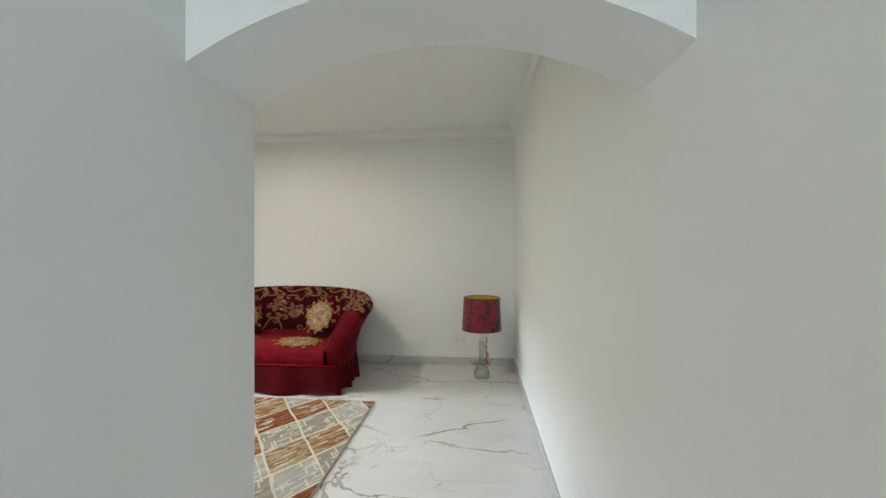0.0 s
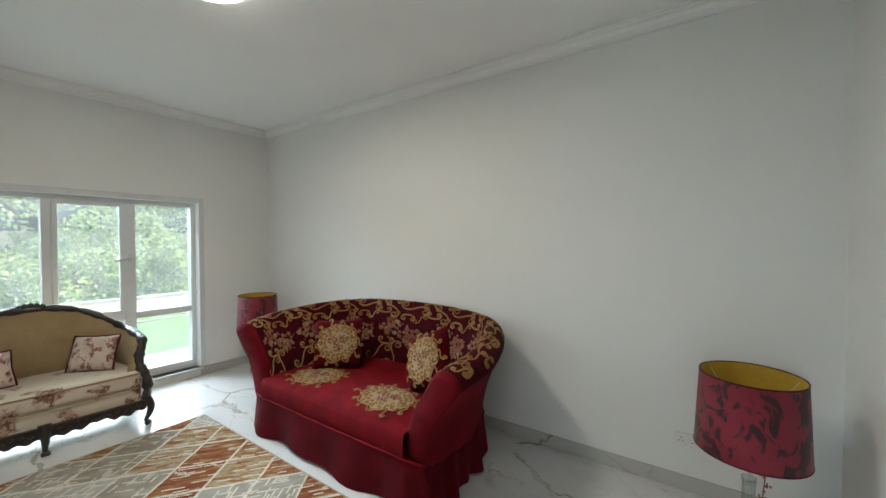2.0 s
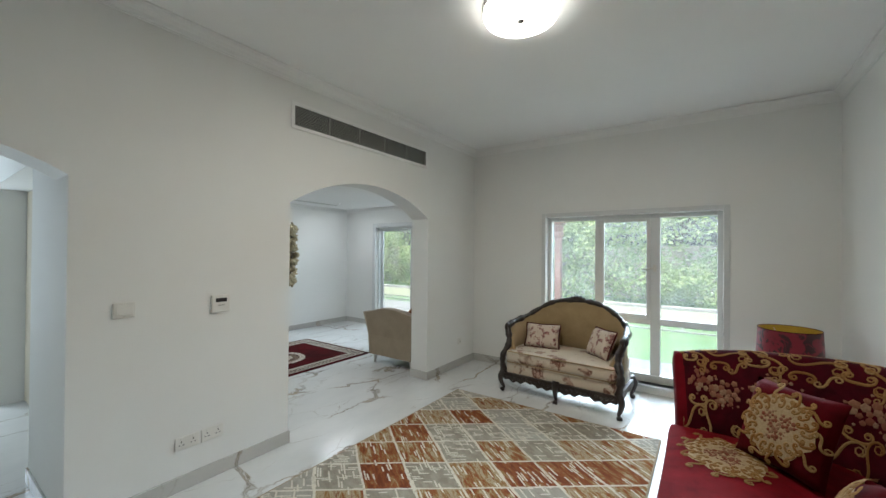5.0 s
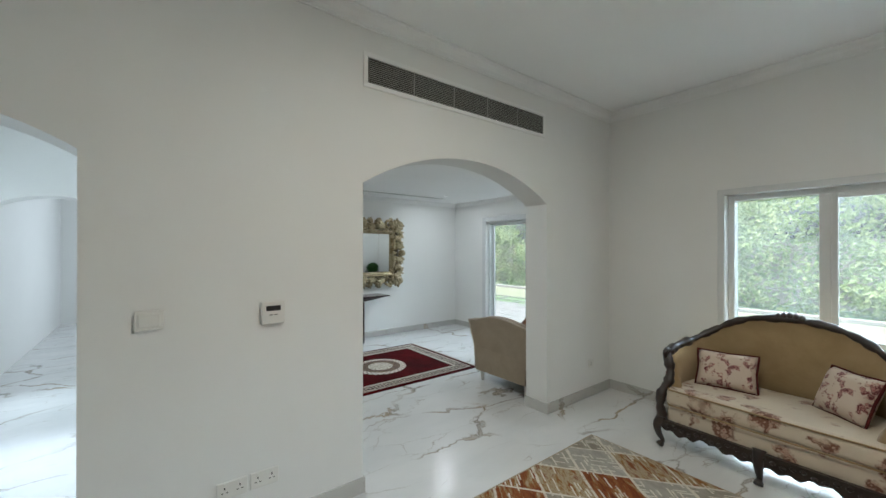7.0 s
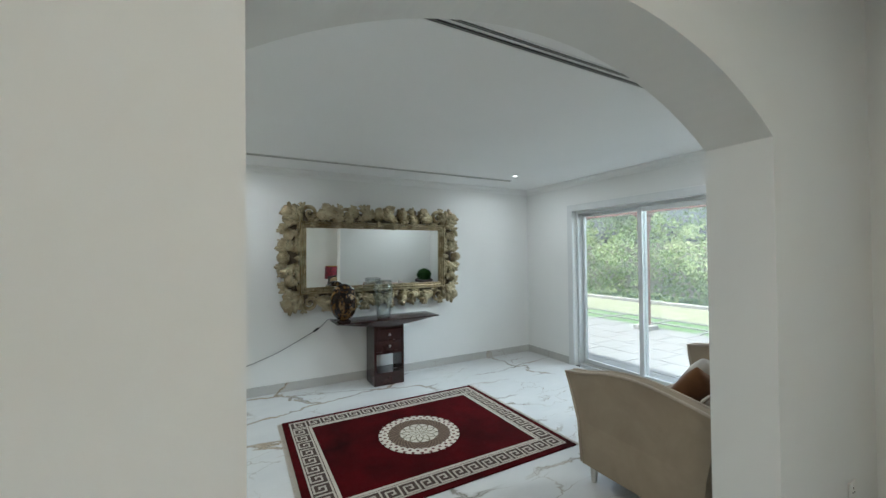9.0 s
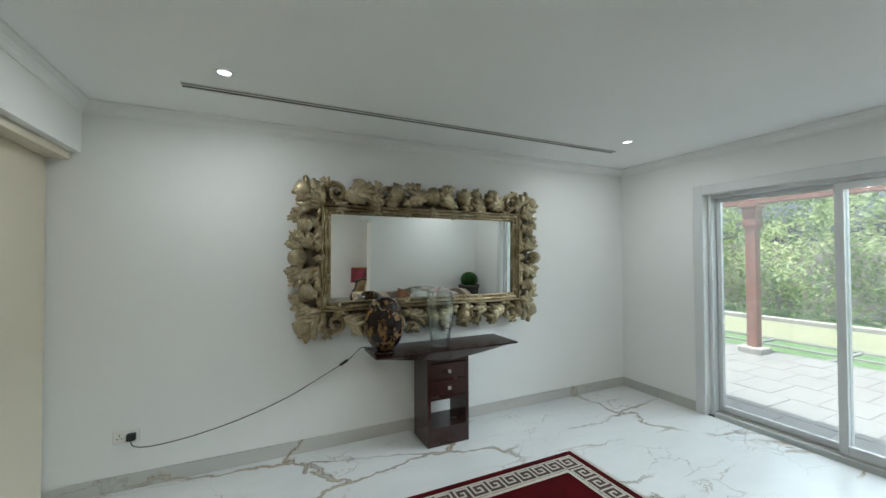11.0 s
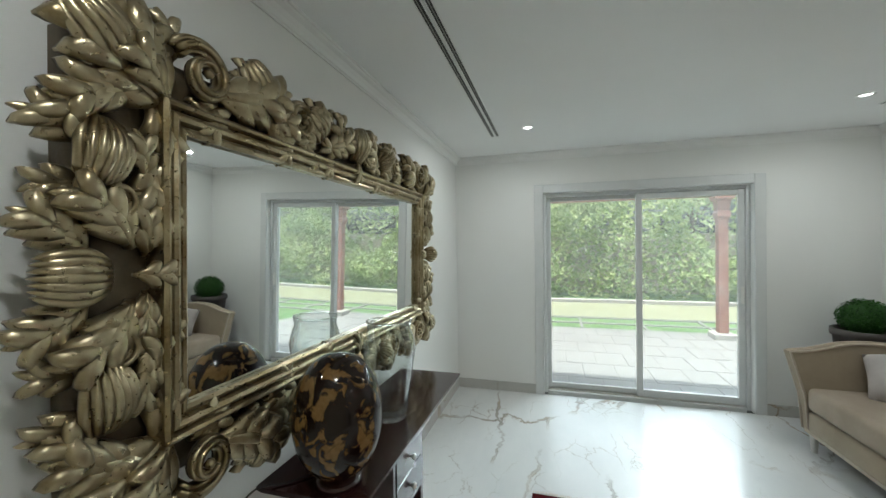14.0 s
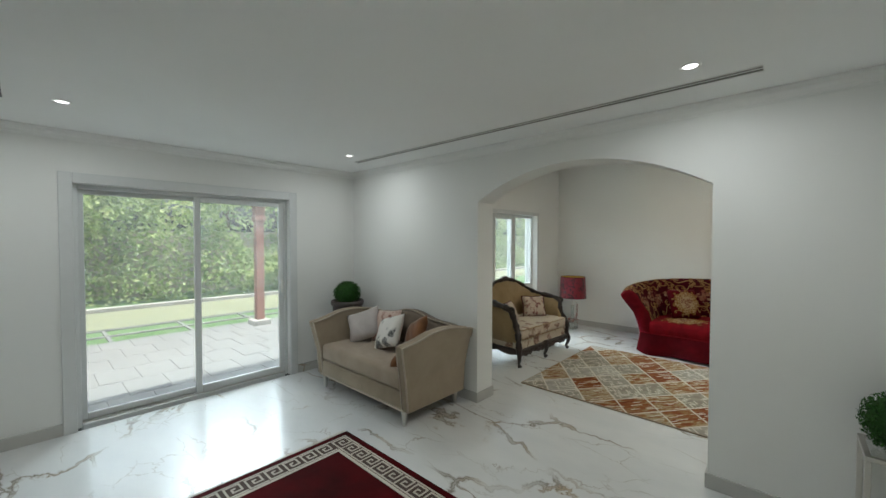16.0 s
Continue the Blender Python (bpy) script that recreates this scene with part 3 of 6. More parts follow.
leaf = part("door_leaf", boxed(-0.99, -0.95, -1.84, 0.215, 0.012, 2.205, bevel=0.003, seg=1), CREAM, door2)
part("door_lock", boxed(-0.994, -0.989, -1.79, -1.77, 0.98, 1.08, bevel=0.002, seg=1), STEEL, leaf, "steel lock plate")
part("pelmet", boxed(-1.15, -0.96, -2.795, 0.215, 2.16, 2.208, bevel=0.004, seg=1), CREAM, door2)

# ---- fixtures on walls and ceilings ----
vent = thing("wall_vent", -3.0, AY0, 2.765, 0, "long grey slotted air grille with a white frame", "vent")
bm = bmesh.new()
for d in ((-0.945, 0.945, 0.085, 0.115), (-0.945, 0.945, -0.115, -0.085), (-0.945, -0.915, -0.085, 0.085), (0.915, 0.945, -0.085, 0.085)):
    box(bm, d[0], d[1], 0, 0.014, d[2], d[3], 0.003, 1)
part("frame", bm, TRIM, vent, "white painted metal frame")
part("backing", boxed(-0.915, 0.915, 0.001, 0.003, -0.085, 0.085), BLACK, vent)
GRILLE = plain("grey_grille_metal", (0.30, 0.30, 0.27), 0.5)
for i in range(13):
    zz = -0.078 + i * 0.013
    bm = bmesh.new()
    loft(bm, [[(xx, 0.004, zz + 0.005), (xx, 0.0125, zz + 0.001), (xx, 0.0125, zz - 0.004), (xx, 0.004, zz)] for xx in (-0.915, 0.915)])
    part("slat", bm, GRILLE, vent)

for xx in (-0.55, -0.18, 0.18, 0.55):
    part("divider", boxed(xx - 0.002, xx + 0.002, 0.003, 0.0128, -0.085, 0.085), GRILLE, vent)

th = thing("thermostat", -1.50, AY0, 1.228, 0, "white plastic thermostat with a dark display on the wall", "thermostat")
part("body", boxed(-0.062, 0.062, 0, 0.026, -0.062, 0.062, bevel=0.006), PLASTIC, th)
part("display", boxed(-0.038, 0.038, 0.025, 0.028, 0.012, 0.040, bevel=0.001, seg=1), BLACK, th, "dark green-black display")
for i in range(2):
    part("button", boxed(-0.022 + i * 0.026, -0.004 + i * 0.026, 0.025, 0.0285, -0.014, -0.007, bevel=0.001, seg=1), GRILLE, th)

sw = thing("light_switch", -0.95, AY0, 1.245, 0, "white plastic light switch plate on the wall", "switch")
part("plate", boxed(-0.055, 0.055, 0, 0.018, -0.046, 0.046, bevel=0.004), PLASTIC, sw)
part("rocker", boxed(-0.042, 0.042, 0.017, 0.022, -0.030, 0.030, bevel=0.003, seg=1), PLASTIC, sw)


def socket(x, y, z, rz, twin, plugged=False):
    s = thing("wall_socket", x, y, z, rz, "white plastic wall socket plate" + (" with a black plug in it" if plugged else " low on the wall"), "socket", "wall sockets")
    w = 0.073 if twin else 0.045
    part("plate", boxed(-w, w, 0, 0.010, -0.044, 0.044, bevel=0.004), PLASTIC, s)
    for cx in ((-0.036, 0.036) if twin else (0.0,)):
        for ox, oz, hw, hh in ((0, 0.012, 0.003, 0.006), (-0.011, -0.010, 0.005, 0.0025), (0.011, -0.010, 0.005, 0.0025)):
            part("slot", boxed(cx + ox - hw, cx + ox + hw, 0.0095, 0.0108, oz - hh, oz + hh), BLACK, s)
        part("rocker", boxed(cx - 0.006, cx + 0.006, 0.009, 0.013, 0.024, 0.038, bevel=0.001, seg=1), PLASTIC, s)
    return s


socket(-1.30, AY0, 0.315, 0, True)
socket(-1.46, AY0, 0.315, 0, True)
socket(-4.74, AY0, 0.35, 0, False)
socket(-0.19, AY1, 0.335, 180, True)
socket(-1.45, BY0, 0.35, 0, True, True)

WARM = glow("lit_opal_acrylic", (1, 0.88, 0.72), 4.0)
cl = thing("ceiling_light", -2.35, 3.12, AZ, 0, "round flush white acrylic ceiling light, switched on", "ceiling light")
part("base", lathe(bmesh.new(), [(0.20, -0.001), (0.235, -0.004), (0.235, -0.02), (0.225, -0.024)], 40), TRIM, cl, "white metal base", True)
part("diffuser", lathe(bmesh.new(), [(0.228, -0.022), (0.232, -0.05), (0.222, -0.072), (0.19, -0.082), (0.05, -0.088), (0.012, -0.088)], 40), WARM, cl, "glowing opal diffuser", True)
part("finial", lathe(bmesh.new(), [(0.022, -0.086), (0.024, -0.092), (0.012, -0.099), (0.003, -0.101)], 16), STEEL, cl, "small steel finial", True)

BULB = glow("lit_downlight", (1, 0.97, 0.92), 2.0)
first = thing("downlight", -5.2, -1.95, BZ, 0, "small round recessed white ceiling spotlight, switched on", "downlight", "living room downlights")
part("rim", lathe(bmesh.new(), [(0.048, -0.0005), (0.048, -0.006), (0.040, -0.008), (0.034, -0.004)], 24, caps=False), TRIM, first, "white metal rim", True)
part("lens", lathe(bmesh.new(), [(0.034, -0.002), (0.033, -0.004), (0.005, -0.005)], 24), BULB, first, "glowing lens", True)
for dx, dy in ((-2.07, 0.22), (-5.2, 0.24), (-2.07, -1.98)):
    copy_thing(first, pose(dx, dy, BZ))


def slot_diffuser(x, y, length):
    t = thing("slot_diffuser", x, y, BZ, 0, "long black linear air slot in the ceiling", "air slot", "ceiling air slots")
    for oy in (-0.022, 0.022):
        part("slot", boxed(-length / 2, length / 2, oy - 0.011, oy + 0.011, -0.003, -0.0005), BLACK, t)
        part("blade", boxed(-length / 2, length / 2, oy - 0.0015, oy + 0.0015, -0.006, -0.0028), GRILLE, t)
    for oy in (-0.036, 0.0, 0.036):
        part("rail", boxed(-length / 2 - 0.004, length / 2 + 0.004, oy - 0.003, oy + 0.003, -0.005, -0.0005), TRIM, t)
    return t


slot_diffuser(-3.62, 0.50, 3.65)
slot_diffuser(-3.60, -2.245, 3.54)

# ---- rugs ----
rug = thing("rug", 0, 0, 0, 0, "beige, grey and rust patchwork rug with cream diamond lines", "rug")
part("woven_field", boxed(-3.92, -1.00, 1.69, 3.74, 0.001, 0.014, bevel=0.004), RUG_A, rug)
bm = bmesh.new()
for d in ((-3.932, -3.918, 1.69, 3.74), (-1.002, -0.988, 1.69, 3.74), (-3.932, -0.988, 1.678, 1.692), (-3.932, -0.988, 3.738, 3.752)):
    box(bm, *d, 0.001, 0.0125, 0.003, 1)
part("binding", bm, LINEN, rug, "beige bound edge")

HX, HY = 1.02, 0.80
rug = thing("rug", -3.42, -1.10, 0, 0, "dark wine-red rug with ivory Greek key border and round medallion", "rug")
part("woven_field", boxed(-HX, HX, -HY, HY, 0.001, 0.012, bevel=0.004), WINE_PILE, rug)
part("medallion", lathe(bmesh.new(), [(0.345, 0.0121), (0.343, 0.0140), (0.01, 0.0142)], 64), MEDALLION, rug, "round ivory and brown medallion")


def edge_ring(inset, width, z0, z1):
    bm, a, b = bmesh.new(), HX - inset, HY - inset
    for d in ((-a, a, -b, -b + width), (-a, a, b - width, b), (-a, -a + width, -b + width, b - width), (a - width, a, -b + width, b - width)):
        box(bm, *d, z0, z1)
    return bm


part("border_band", edge_ring(0.055, 0.15, 0.0115, 0.0130), BROWN_PILE, rug, "dark brown border band")
part("border_line", edge_ring(0.055, 0.012, 0.0125, 0.0145), IVORY_PILE, rug, "ivory border line")
part("border_line", edge_ring(0.205, 0.022, 0.0115, 0.0145), IVORY_PILE, rug, "ivory border line")
bm = bmesh.new()
P, W = 0.125, 0.0125


def key_unit(place):
    """One square spiral of the Greek key, in a unit P wide; place maps (a, b) to the rug."""
    bars = ((-0.50, 0.50, -0.5, -0.40), (-0.5, -0.40, -0.5, 0.5), (-0.5, 0.34, 0.40, 0.5), (0.24, 0.34, -0.2, 0.5), (-0.2, 0.34, -0.2, -0.1), (-0.2, -0.10, -0.2, 0.18), (-0.2, 0.05, 0.10, 0.20))
    for a0, a1, b0, b1 in bars:
        p, q = place(a0 * P, b0 * P), place(a1 * P, b1 * P)
        box(bm, min(p[0], q[0]), max(p[0], q[0]), min(p[1], q[1]), max(p[1], q[1]), 0.0125, 0.0148)


mid = 0.055 + 0.012 + 0.069
for s in (-1, 1):
    nn = round(2 * (HX - 0.075) / P)
    for i in range(nn):
        c = -HX + 0.075 + (i + 0.5) * 2 * (HX - 0.075) / nn
        key_unit(lambda a, b, s=s, c=c: (c + a, s * (HY - mid) + b * s))
    nn = round(2 * (HY - 0.21) / P)
    for i in range(nn):
        c = -HY + 0.21 + (i + 0.5) * 2 * (HY - 0.21) / nn
        key_unit(lambda a, b, s=s, c=c: (s * (HX - mid) + b * s, c + a))
part("greek_key", bm, IVORY_PILE, rug, "ivory Greek key pattern")
bm = bmesh.new()
rng = random.Random(5)
for s in (-1, 1):
    for i in range(150):
        yy = -HY + (i + 0.5) * 2 * HY / 150
        tube(bm, [(s * HX, yy, 0.006), (s * (HX + 0.02), yy + rng.uniform(-.004, .004), 0.004), (s * (HX + 0.038), yy + rng.uniform(-.008, .008), 0.003)], 0.0022, 4)
tagged(part("fringe", bm, IVORY_PILE, rug, "short ivory fringe"), kind="stuff")


# ---- soft things ----
def pillow_bm(w, h, t, n=14):
    """A stuffed square cushion lying in the xy plane, thickest at its middle."""
    bm = bmesh.new()
    for side in (1, -1):
        rows = []
        for i in range(n + 1):
            row = []
            for j in range(n + 1):
                a, b = 2 * i / n - 1, 2 * j / n - 1
                pinch = 1 - 0.07 * (1 - abs(a) ** 1.5) * abs(b) ** 3 - 0.07 * (1 - abs(b) ** 1.5) * abs(a) ** 3
                th = t / 2 * ((1 - a ** 4) * (1 - b ** 4)) ** 0.55
                wr = 0.004 * math.sin(9 * a + 5 * b) * (1 - a * a) * (1 - b * b)
                row.append(bm.verts.new((a * w / 2 * pinch, b * h / 2 * pinch, side * th + wr)))
            rows.append(row)
        for i in range(n):
            for j in range(n):
                bm.faces.new((rows[i][j], rows[i + 1][j], rows[i + 1][j + 1], rows[i][j + 1]))
    bmesh.ops.remove_doubles(bm, verts=bm.verts, dist=0.0006)
    return bm


def pillow_top(w, h, t):
    def at(a, b):
        p, q = 2 * a / w, 2 * b / h
        return Vector((a, b, t / 2 * (max(0, 1 - p ** 4) * max(0, 1 - q ** 4)) ** 0.55 + 0.004)), Vector((0, 0, 1))
    return at


def clothoid(kind, size, turns, n=34):
    """A flat double-spiral scroll: kind 'S' or 'C', as points (a, b) about 0, 'size' from end to end."""
    pts, x, y = [(0.0, 0.0)], 0.0, 0.0
    half = []
    for i in range(n // 2):
        t = (i + 0.5) / (n // 2)
        th = turns * math.pi * t * t
        x, y = x + math.cos(th) / n, y + math.sin(th) / n
        half.append((x, y))
    other = [(-a, -b) if kind == 'S' else (-a, b) for a, b in half]
    pts = other[::-1] + [(0.0, 0.0)] + half
    ext = max(max(p[0] for p in pts) - min(p[0] for p in pts), 1e-6)
    return [(a * size / ext, b * size / ext) for a, b in pts]


def on_surface(bm, at, pts, centre, turn, r, lift=0.002, taper=True):
    """Lays a scroll as a slightly raised band of stitching on a surface: at(a, b) gives its point and normal."""
    c, s = math.cos(turn), math.sin(turn)
    line = [at(centre[0] + a * c - b * s, centre[1] + a * s + b * c) for a, b in pts]
    n, last = len(line), None
    for i, (p, nrm) in enumerate(line):
        d = line[min(i + 1, n - 1)][0] - line[max(i - 1, 0)][0]
        side = nrm.cross(d)
        side = side.normalized() if side.length > 1e-9 else Vector((1, 0, 0))
        w = 1.45 * r * (0.5 + 0.9 * math.sin(math.pi * i / (n - 1)) + (0.35 if i in (1, 2, n - 3, n - 2) else 0))
        row = [bm.verts.new(p + side * w * q + nrm * (lift * 0.5 + h)) for q, h in ((-1, 0.0), (-0.6, 0.0022), (0.6, 0.0022), (1, 0.0))]
        if last:
            for u, v in zip(range(3), range(1, 4)):
                bm.faces.new((last[u], last[v], row[v], row[u]))
        last = row


def blossom(bm, at, a, b, r, seg=15, lift=0.002):
    """A small embroidered flower with five lobes."""
    turn = a * 37 + b * 53
    ring1, ring2 = [], []
    for i in range(seg):
        th = 2 * math.pi * i / seg
        k = r * (0.88 + 0.12 * math.cos(5 * th + turn))
        p, nrm = at(a + k * math.cos(th), b + k * math.sin(th))
        ring1.append(bm.verts.new(p + nrm * lift))
        p, nrm = at(a + k * 0.62 * math.cos(th + 0.2), b + k * 0.62 * math.sin(th + 0.2))
        ring2.append(bm.verts.new(p + nrm * (lift + r * 0.22)))
    p, nrm = at(a, b)
    mid = bm.verts.new(p + nrm * (lift + r * 0.1))
    for i in range(seg):
        bm.faces.new((ring1[i], ring1[(i + 1) % seg], ring2[(i + 1) % seg], ring2[i]))
        bm.faces.new((ring2[i], ring2[(i + 1) % seg], mid))


def bouquet(bm, at, a, b, r, lift=0.001):
    """A cluster of many small stitched flowers and buds."""
    g = random.Random(int(a * 7919 + b * 104729))
    for i in range(15):
        th, q = 2.4 * i, r * 1.12 * math.sqrt((i + 0.3) / 15)
        blossom(bm, at, a + q * math.cos(th) + g.uniform(-.1, .1) * r, b + q * math.sin(th) * 0.9 + g.uniform(-.1, .1) * r, r * g.uniform(0.20, 0.36), 10, lift)
    for i in range(5):
        th = 1.26 * i + g.uniform(-.3, .3)
        blossom(bm, at, a + 1.35 * r * math.cos(th), b + 1.25 * r * math.sin(th), r * g.uniform(0.10, 0.17), 8, lift)


def medallion(parent, at, a, b, ra, rb, turn=0.0):
    """Ivory and gold embroidered roundel with a flower centre, laid on a surface."""
    bm, seg, rows = bmesh.new(), 48, []
    for f in (1.0, 0.7, 0.4):
        row = []
        for i in range(seg):
            th = 2 * math.pi * i / seg
            k = f * (0.88 + 0.06 * abs(math.sin(4 * th)) + 0.04 * math.sin(9 * th + 1))
            x, y = k * ra * math.cos(th), k * rb * math.sin(th)
            p, nrm = at(a + x * math.cos(turn) - y * math.sin(turn), b + x * math.sin(turn) + y * math.cos(turn))
            row.append(bm.verts.new(p + nrm * 0.001))
        rows.append(row)
    for r0, r1 in zip(rows, rows[1:]):
        for i in range(seg):
            bm.faces.new((r0[i], r0[(i + 1) % seg], r1[(i + 1) % seg], r1[i]))
    bm.faces.new(rows[-1])
    part("medallion", bm, IVORY, parent, "ivory embroidered roundel", True)
    bm = bmesh.new()
    for i in range(20):
        th = 2 * math.pi * i / 20
        q = 0.86 + 0.10 * (i % 2) + 0.04 * (i % 3)
        x, y = ra * q * math.cos(th), rb * q * math.sin(th)
        c = (a + x * math.cos(turn) - y * math.sin(turn), b + x * math.sin(turn) + y * math.cos(turn))
        on_surface(bm, at, clothoid('S' if i % 3 else 'C', (0.30 + 0.10 * (i % 2)) * (ra + rb) / 2, 2.7, 26), c, th + turn + math.pi / 2 + 0.9 * (i % 3 - 1), 0.0036, 0.005)
        on_surface(bm, at, clothoid('C', 0.25 * (ra + rb) / 2, 2.2, 18), (a + 0.72 * (c[0] - a), b + 0.72 * (c[1] - b)), th + turn, 0.0030, 0.006)
    tagged(part("scroll_edging", bm, GOLD, parent, "raised gold scroll edging", True), kind="stuff")
    bm = bmesh.new()
    for i in range(3):
        th = 2.1 * i + 0.5
        bouquet(bm, at, a + 0.27 * ra * math.cos(th), b + 0.27 * rb * math.sin(th), 0.20 * (ra + rb) / 2, 0.003)
    tagged(part("rose_embroidery", bm, PETAL, parent, "embroidered pink roses", True), kind="stuff")


# ---- red sofa ----
def red_sofa():
    sofa = thing("sofa", -2.365, 4.42, 0, 0, "red velvet camelback sofa with gold scroll embroidery and a long skirt", "sofa")
    sofa.scale = (0.965, 1.0, 1.0)
    keys = [(0.80, -0.47), (0.83, -0.25), (0.82, 0.02), (0.72, 0.28), (0.45, 0.40), (0.0, 0.44)]
    keys = keys + [(-x, y) for x, y in keys[-2::-1]]
    plan = curve_through([(x, y, 0) for x, y in keys], 61)
    normals = []
    for i, p in enumerate(plan):
        d = plan[min(i + 1, 60)] - plan[max(i - 1, 0)]
        normals.append(Vector((d.y, -d.x, 0)).normalized())

    def section(i):
        s = abs(2 * i / 60 - 1)                      # 1 at the arm fronts, 0 at the back
        flare = lerp(0.17, 0.43, min(1, s / 0.75) ** 1.3)
        top = 1.048 - 0.150 * s ** 1.6
        inner = [(0.0, 0.30), (0.0, 0.46), (0.12 * flare, 0.60), (0.34 * flare, top - 0.17), (0.48 * flare, top - 0.07), (0.60 * flare, top - 0.015), (0.72 * flare, top), (0.86 * flare, top - 0.012), (0.96 * flare, top - 0.04), (flare, top - 0.075), (0.96 * flare, top - 0.11)]
        outer = [(0.96 * flare, top - 0.11), (0.84 * flare, top - 0.18), (0.48 * flare + 0.04, 0.58), (0.26 * flare + 0.07, 0.40), (0.15, 0.26)]
        return inner, outer

    def lay(i, prof):
        return [plan[i] + normals[i] * n + Vector((0, 0, z)) for n, z in prof]

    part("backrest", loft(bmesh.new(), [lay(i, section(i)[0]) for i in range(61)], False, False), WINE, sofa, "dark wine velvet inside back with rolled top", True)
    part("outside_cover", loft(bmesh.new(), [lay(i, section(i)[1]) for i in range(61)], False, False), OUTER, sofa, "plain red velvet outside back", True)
    for i, sgn in ((0, 1), (60, -1)):
        inner, outer = section(i)
        line = inner + outer[1:]
        bm = bmesh.new()
        ring = [plan[i] + normals[i] * n + Vector((0, 0, z)) for n, z in line]
        c = sum(ring, Vector()) / len(ring)
        rows = []
        for grow, fwd in ((1.0, 0.02), (1.03, -0.005), (1.0, -0.028), (0.82, -0.036)):
            rows.append([c + (p - c) * grow + Vector((0, fwd, 0)) for p in ring])
        verts = [[bm.verts.new(p) for p in r] for r in rows]
        m = len(ring)
        for a, b in zip(verts, verts[1:]):
            for j in range(m):
                bm.faces.new((a[j], a[(j + 1) % m], b[(j + 1) % m], b[j]))
        f = bm.faces.new(verts[-1])
        f.normal_update()
        bmesh.ops.triangulate(bm, faces=[f])
        part("arm_front", bm, OUTER, sofa, "rounded red velvet arm front", True)

    # inside surface as a map from (distance along, height along the profile)
    along = [0.0]
    for p, q in zip(plan, plan[1:]):
        along.append(along[-1] + (q - p).length)
    total = along[-1]

    def point(a, b):
        fi = min(max((a + total / 2) / total, 0), 1) * 60
        i = min(int(fi), 59)
        out = []
        for j in (i, i + 1):
            pts = lay(j, section(j)[0])
            left = max(b, 0)
            for p, q in zip(pts, pts[1:]):
                d = (q - p).length
                if left <= d:
                    out.append(p.lerp(q, left / d))
                    break
                left -= d
            else:
                out.append(pts[-1])
        return out[0].lerp(out[1], fi - i)

    def at(a, b):
        p = point(a, b)
        n = (point(a + 0.01, b) - point(a - 0.01, b)).cross(point(a, b + 0.01) - point(a, max(b - 0.01, 0)))
        n = n.normalized() if n.length > 1e-9 else Vector((0, -1, 0))
        if n.y > 0 and abs(n.y) > abs(n.z) or n.z < -0.3:
            n = -n
        return p, n

    gold, roses = bmesh.new(), bmesh.new()
    nn = 15
    for i in range(nn):
        a = (i - (nn - 1) / 2) * total / (nn + 0.4)
        s = -1 if i % 2 else 1
        # running band of scrolls over the rolled top
        on_surface(gold, at, clothoid('S', 0.19, 3.4), (a, 0.70), 0.45 * s, 0.0038, 0.003)
        on_surface(gold, at, clothoid('C', 0.13, 3.3), (a + 0.07, 0.76), math.pi * (0.5 + 0.5 * s), 0.0036, 0.003)
        on_surface(gold, at, clothoid('S', 0.12, 3.2), (a - 0.03, 0.79), 0.2 * s, 0.0036, 0.003)
        on_surface(gold, at, clothoid('C', 0.11, 3.2), (a + 0.05, 0.63), math.pi * (0.5 - 0.5 * s), 0.0038, 0.003)
        on_surface(gold, at, clothoid('S', 0.09, 2.3), (a - 0.05, 0.60), 1.3 * s, 0.0036, 0.003)
        on_surface(gold, at, clothoid('C', 0.09, 2.6, 24), (a, 0.85), math.pi * (0.5 + 0.5 * s), 0.0046, 0.004)
        # open scrollwork below the roses
        if i % 2 == 0:
            on_surface(gold, at, clothoid('S', 0.20, 3.4), (a - 0.05, 0.25), 1.2, 0.0036, 0.003)
            on_surface(gold, at, clothoid('S', 0.20, 3.4), (a + 0.08, 0.25), math.pi - 1.2, 0.0036, 0.003)
            on_surface(gold, at, clothoid('C', 0.13, 3.3), (a + 0.015, 0.33), 0, 0.0038, 0.003)
            on_surface(gold, at, clothoid('C', 0.12, 2.6), (a + 0.015, 0.17), math.pi, 0.0038, 0.003)
            on_surface(gold, at, clothoid('S', 0.08, 2.2), (a + 0.10, 0.13), 0.4, 0.0034, 0.003)
        bouquet(roses, at, a + (0.02 if i % 2 else -0.02), 0.46 + 0.03 * s, 0.078)
        if i % 2:
            bouquet(roses, at, a + 0.03, 0.38, 0.045)
    tagged(part("scroll_embroidery", gold, GOLD, sofa, "raised gold scroll embroidery", True), kind="stuff")
    tagged(part("rose_embroidery", roses, PETAL, sofa, "embroidered pink and cream roses", True), kind="stuff")

    bm = boxed(-0.82, 0.82, -0.52, 0.40, 0.06, 0.34, bevel=0.05, seg=3)
    part("seat_base", bm, RED, sofa, "", True)
    bm = bmesh.new()
    rows = []
    for zf in (0.0, 0.35, 0.75, 1.0):
        row = []
        for i in range(41):
            for_x = -0.815 + 1.63 * i / 40
            row.append((for_x, -0.545 - 0.02 * math.sin(math.pi * zf) + 0.012 * math.cos(for_x * 2), 0.30 + 0.17 * zf))
        rows.append(row)
    for j in range(1, 15):
        yy = -0.545 + 0.99 * j / 14
        rows.append([(-0.815 + 1.63 * i / 40, yy, 0.475 + 0.035 * (1 - (2 * i / 40 - 1) ** 4) * math.sin(math.pi * min(1, j / 9))) for i in range(41)])
    loft(bm, rows, False, False)
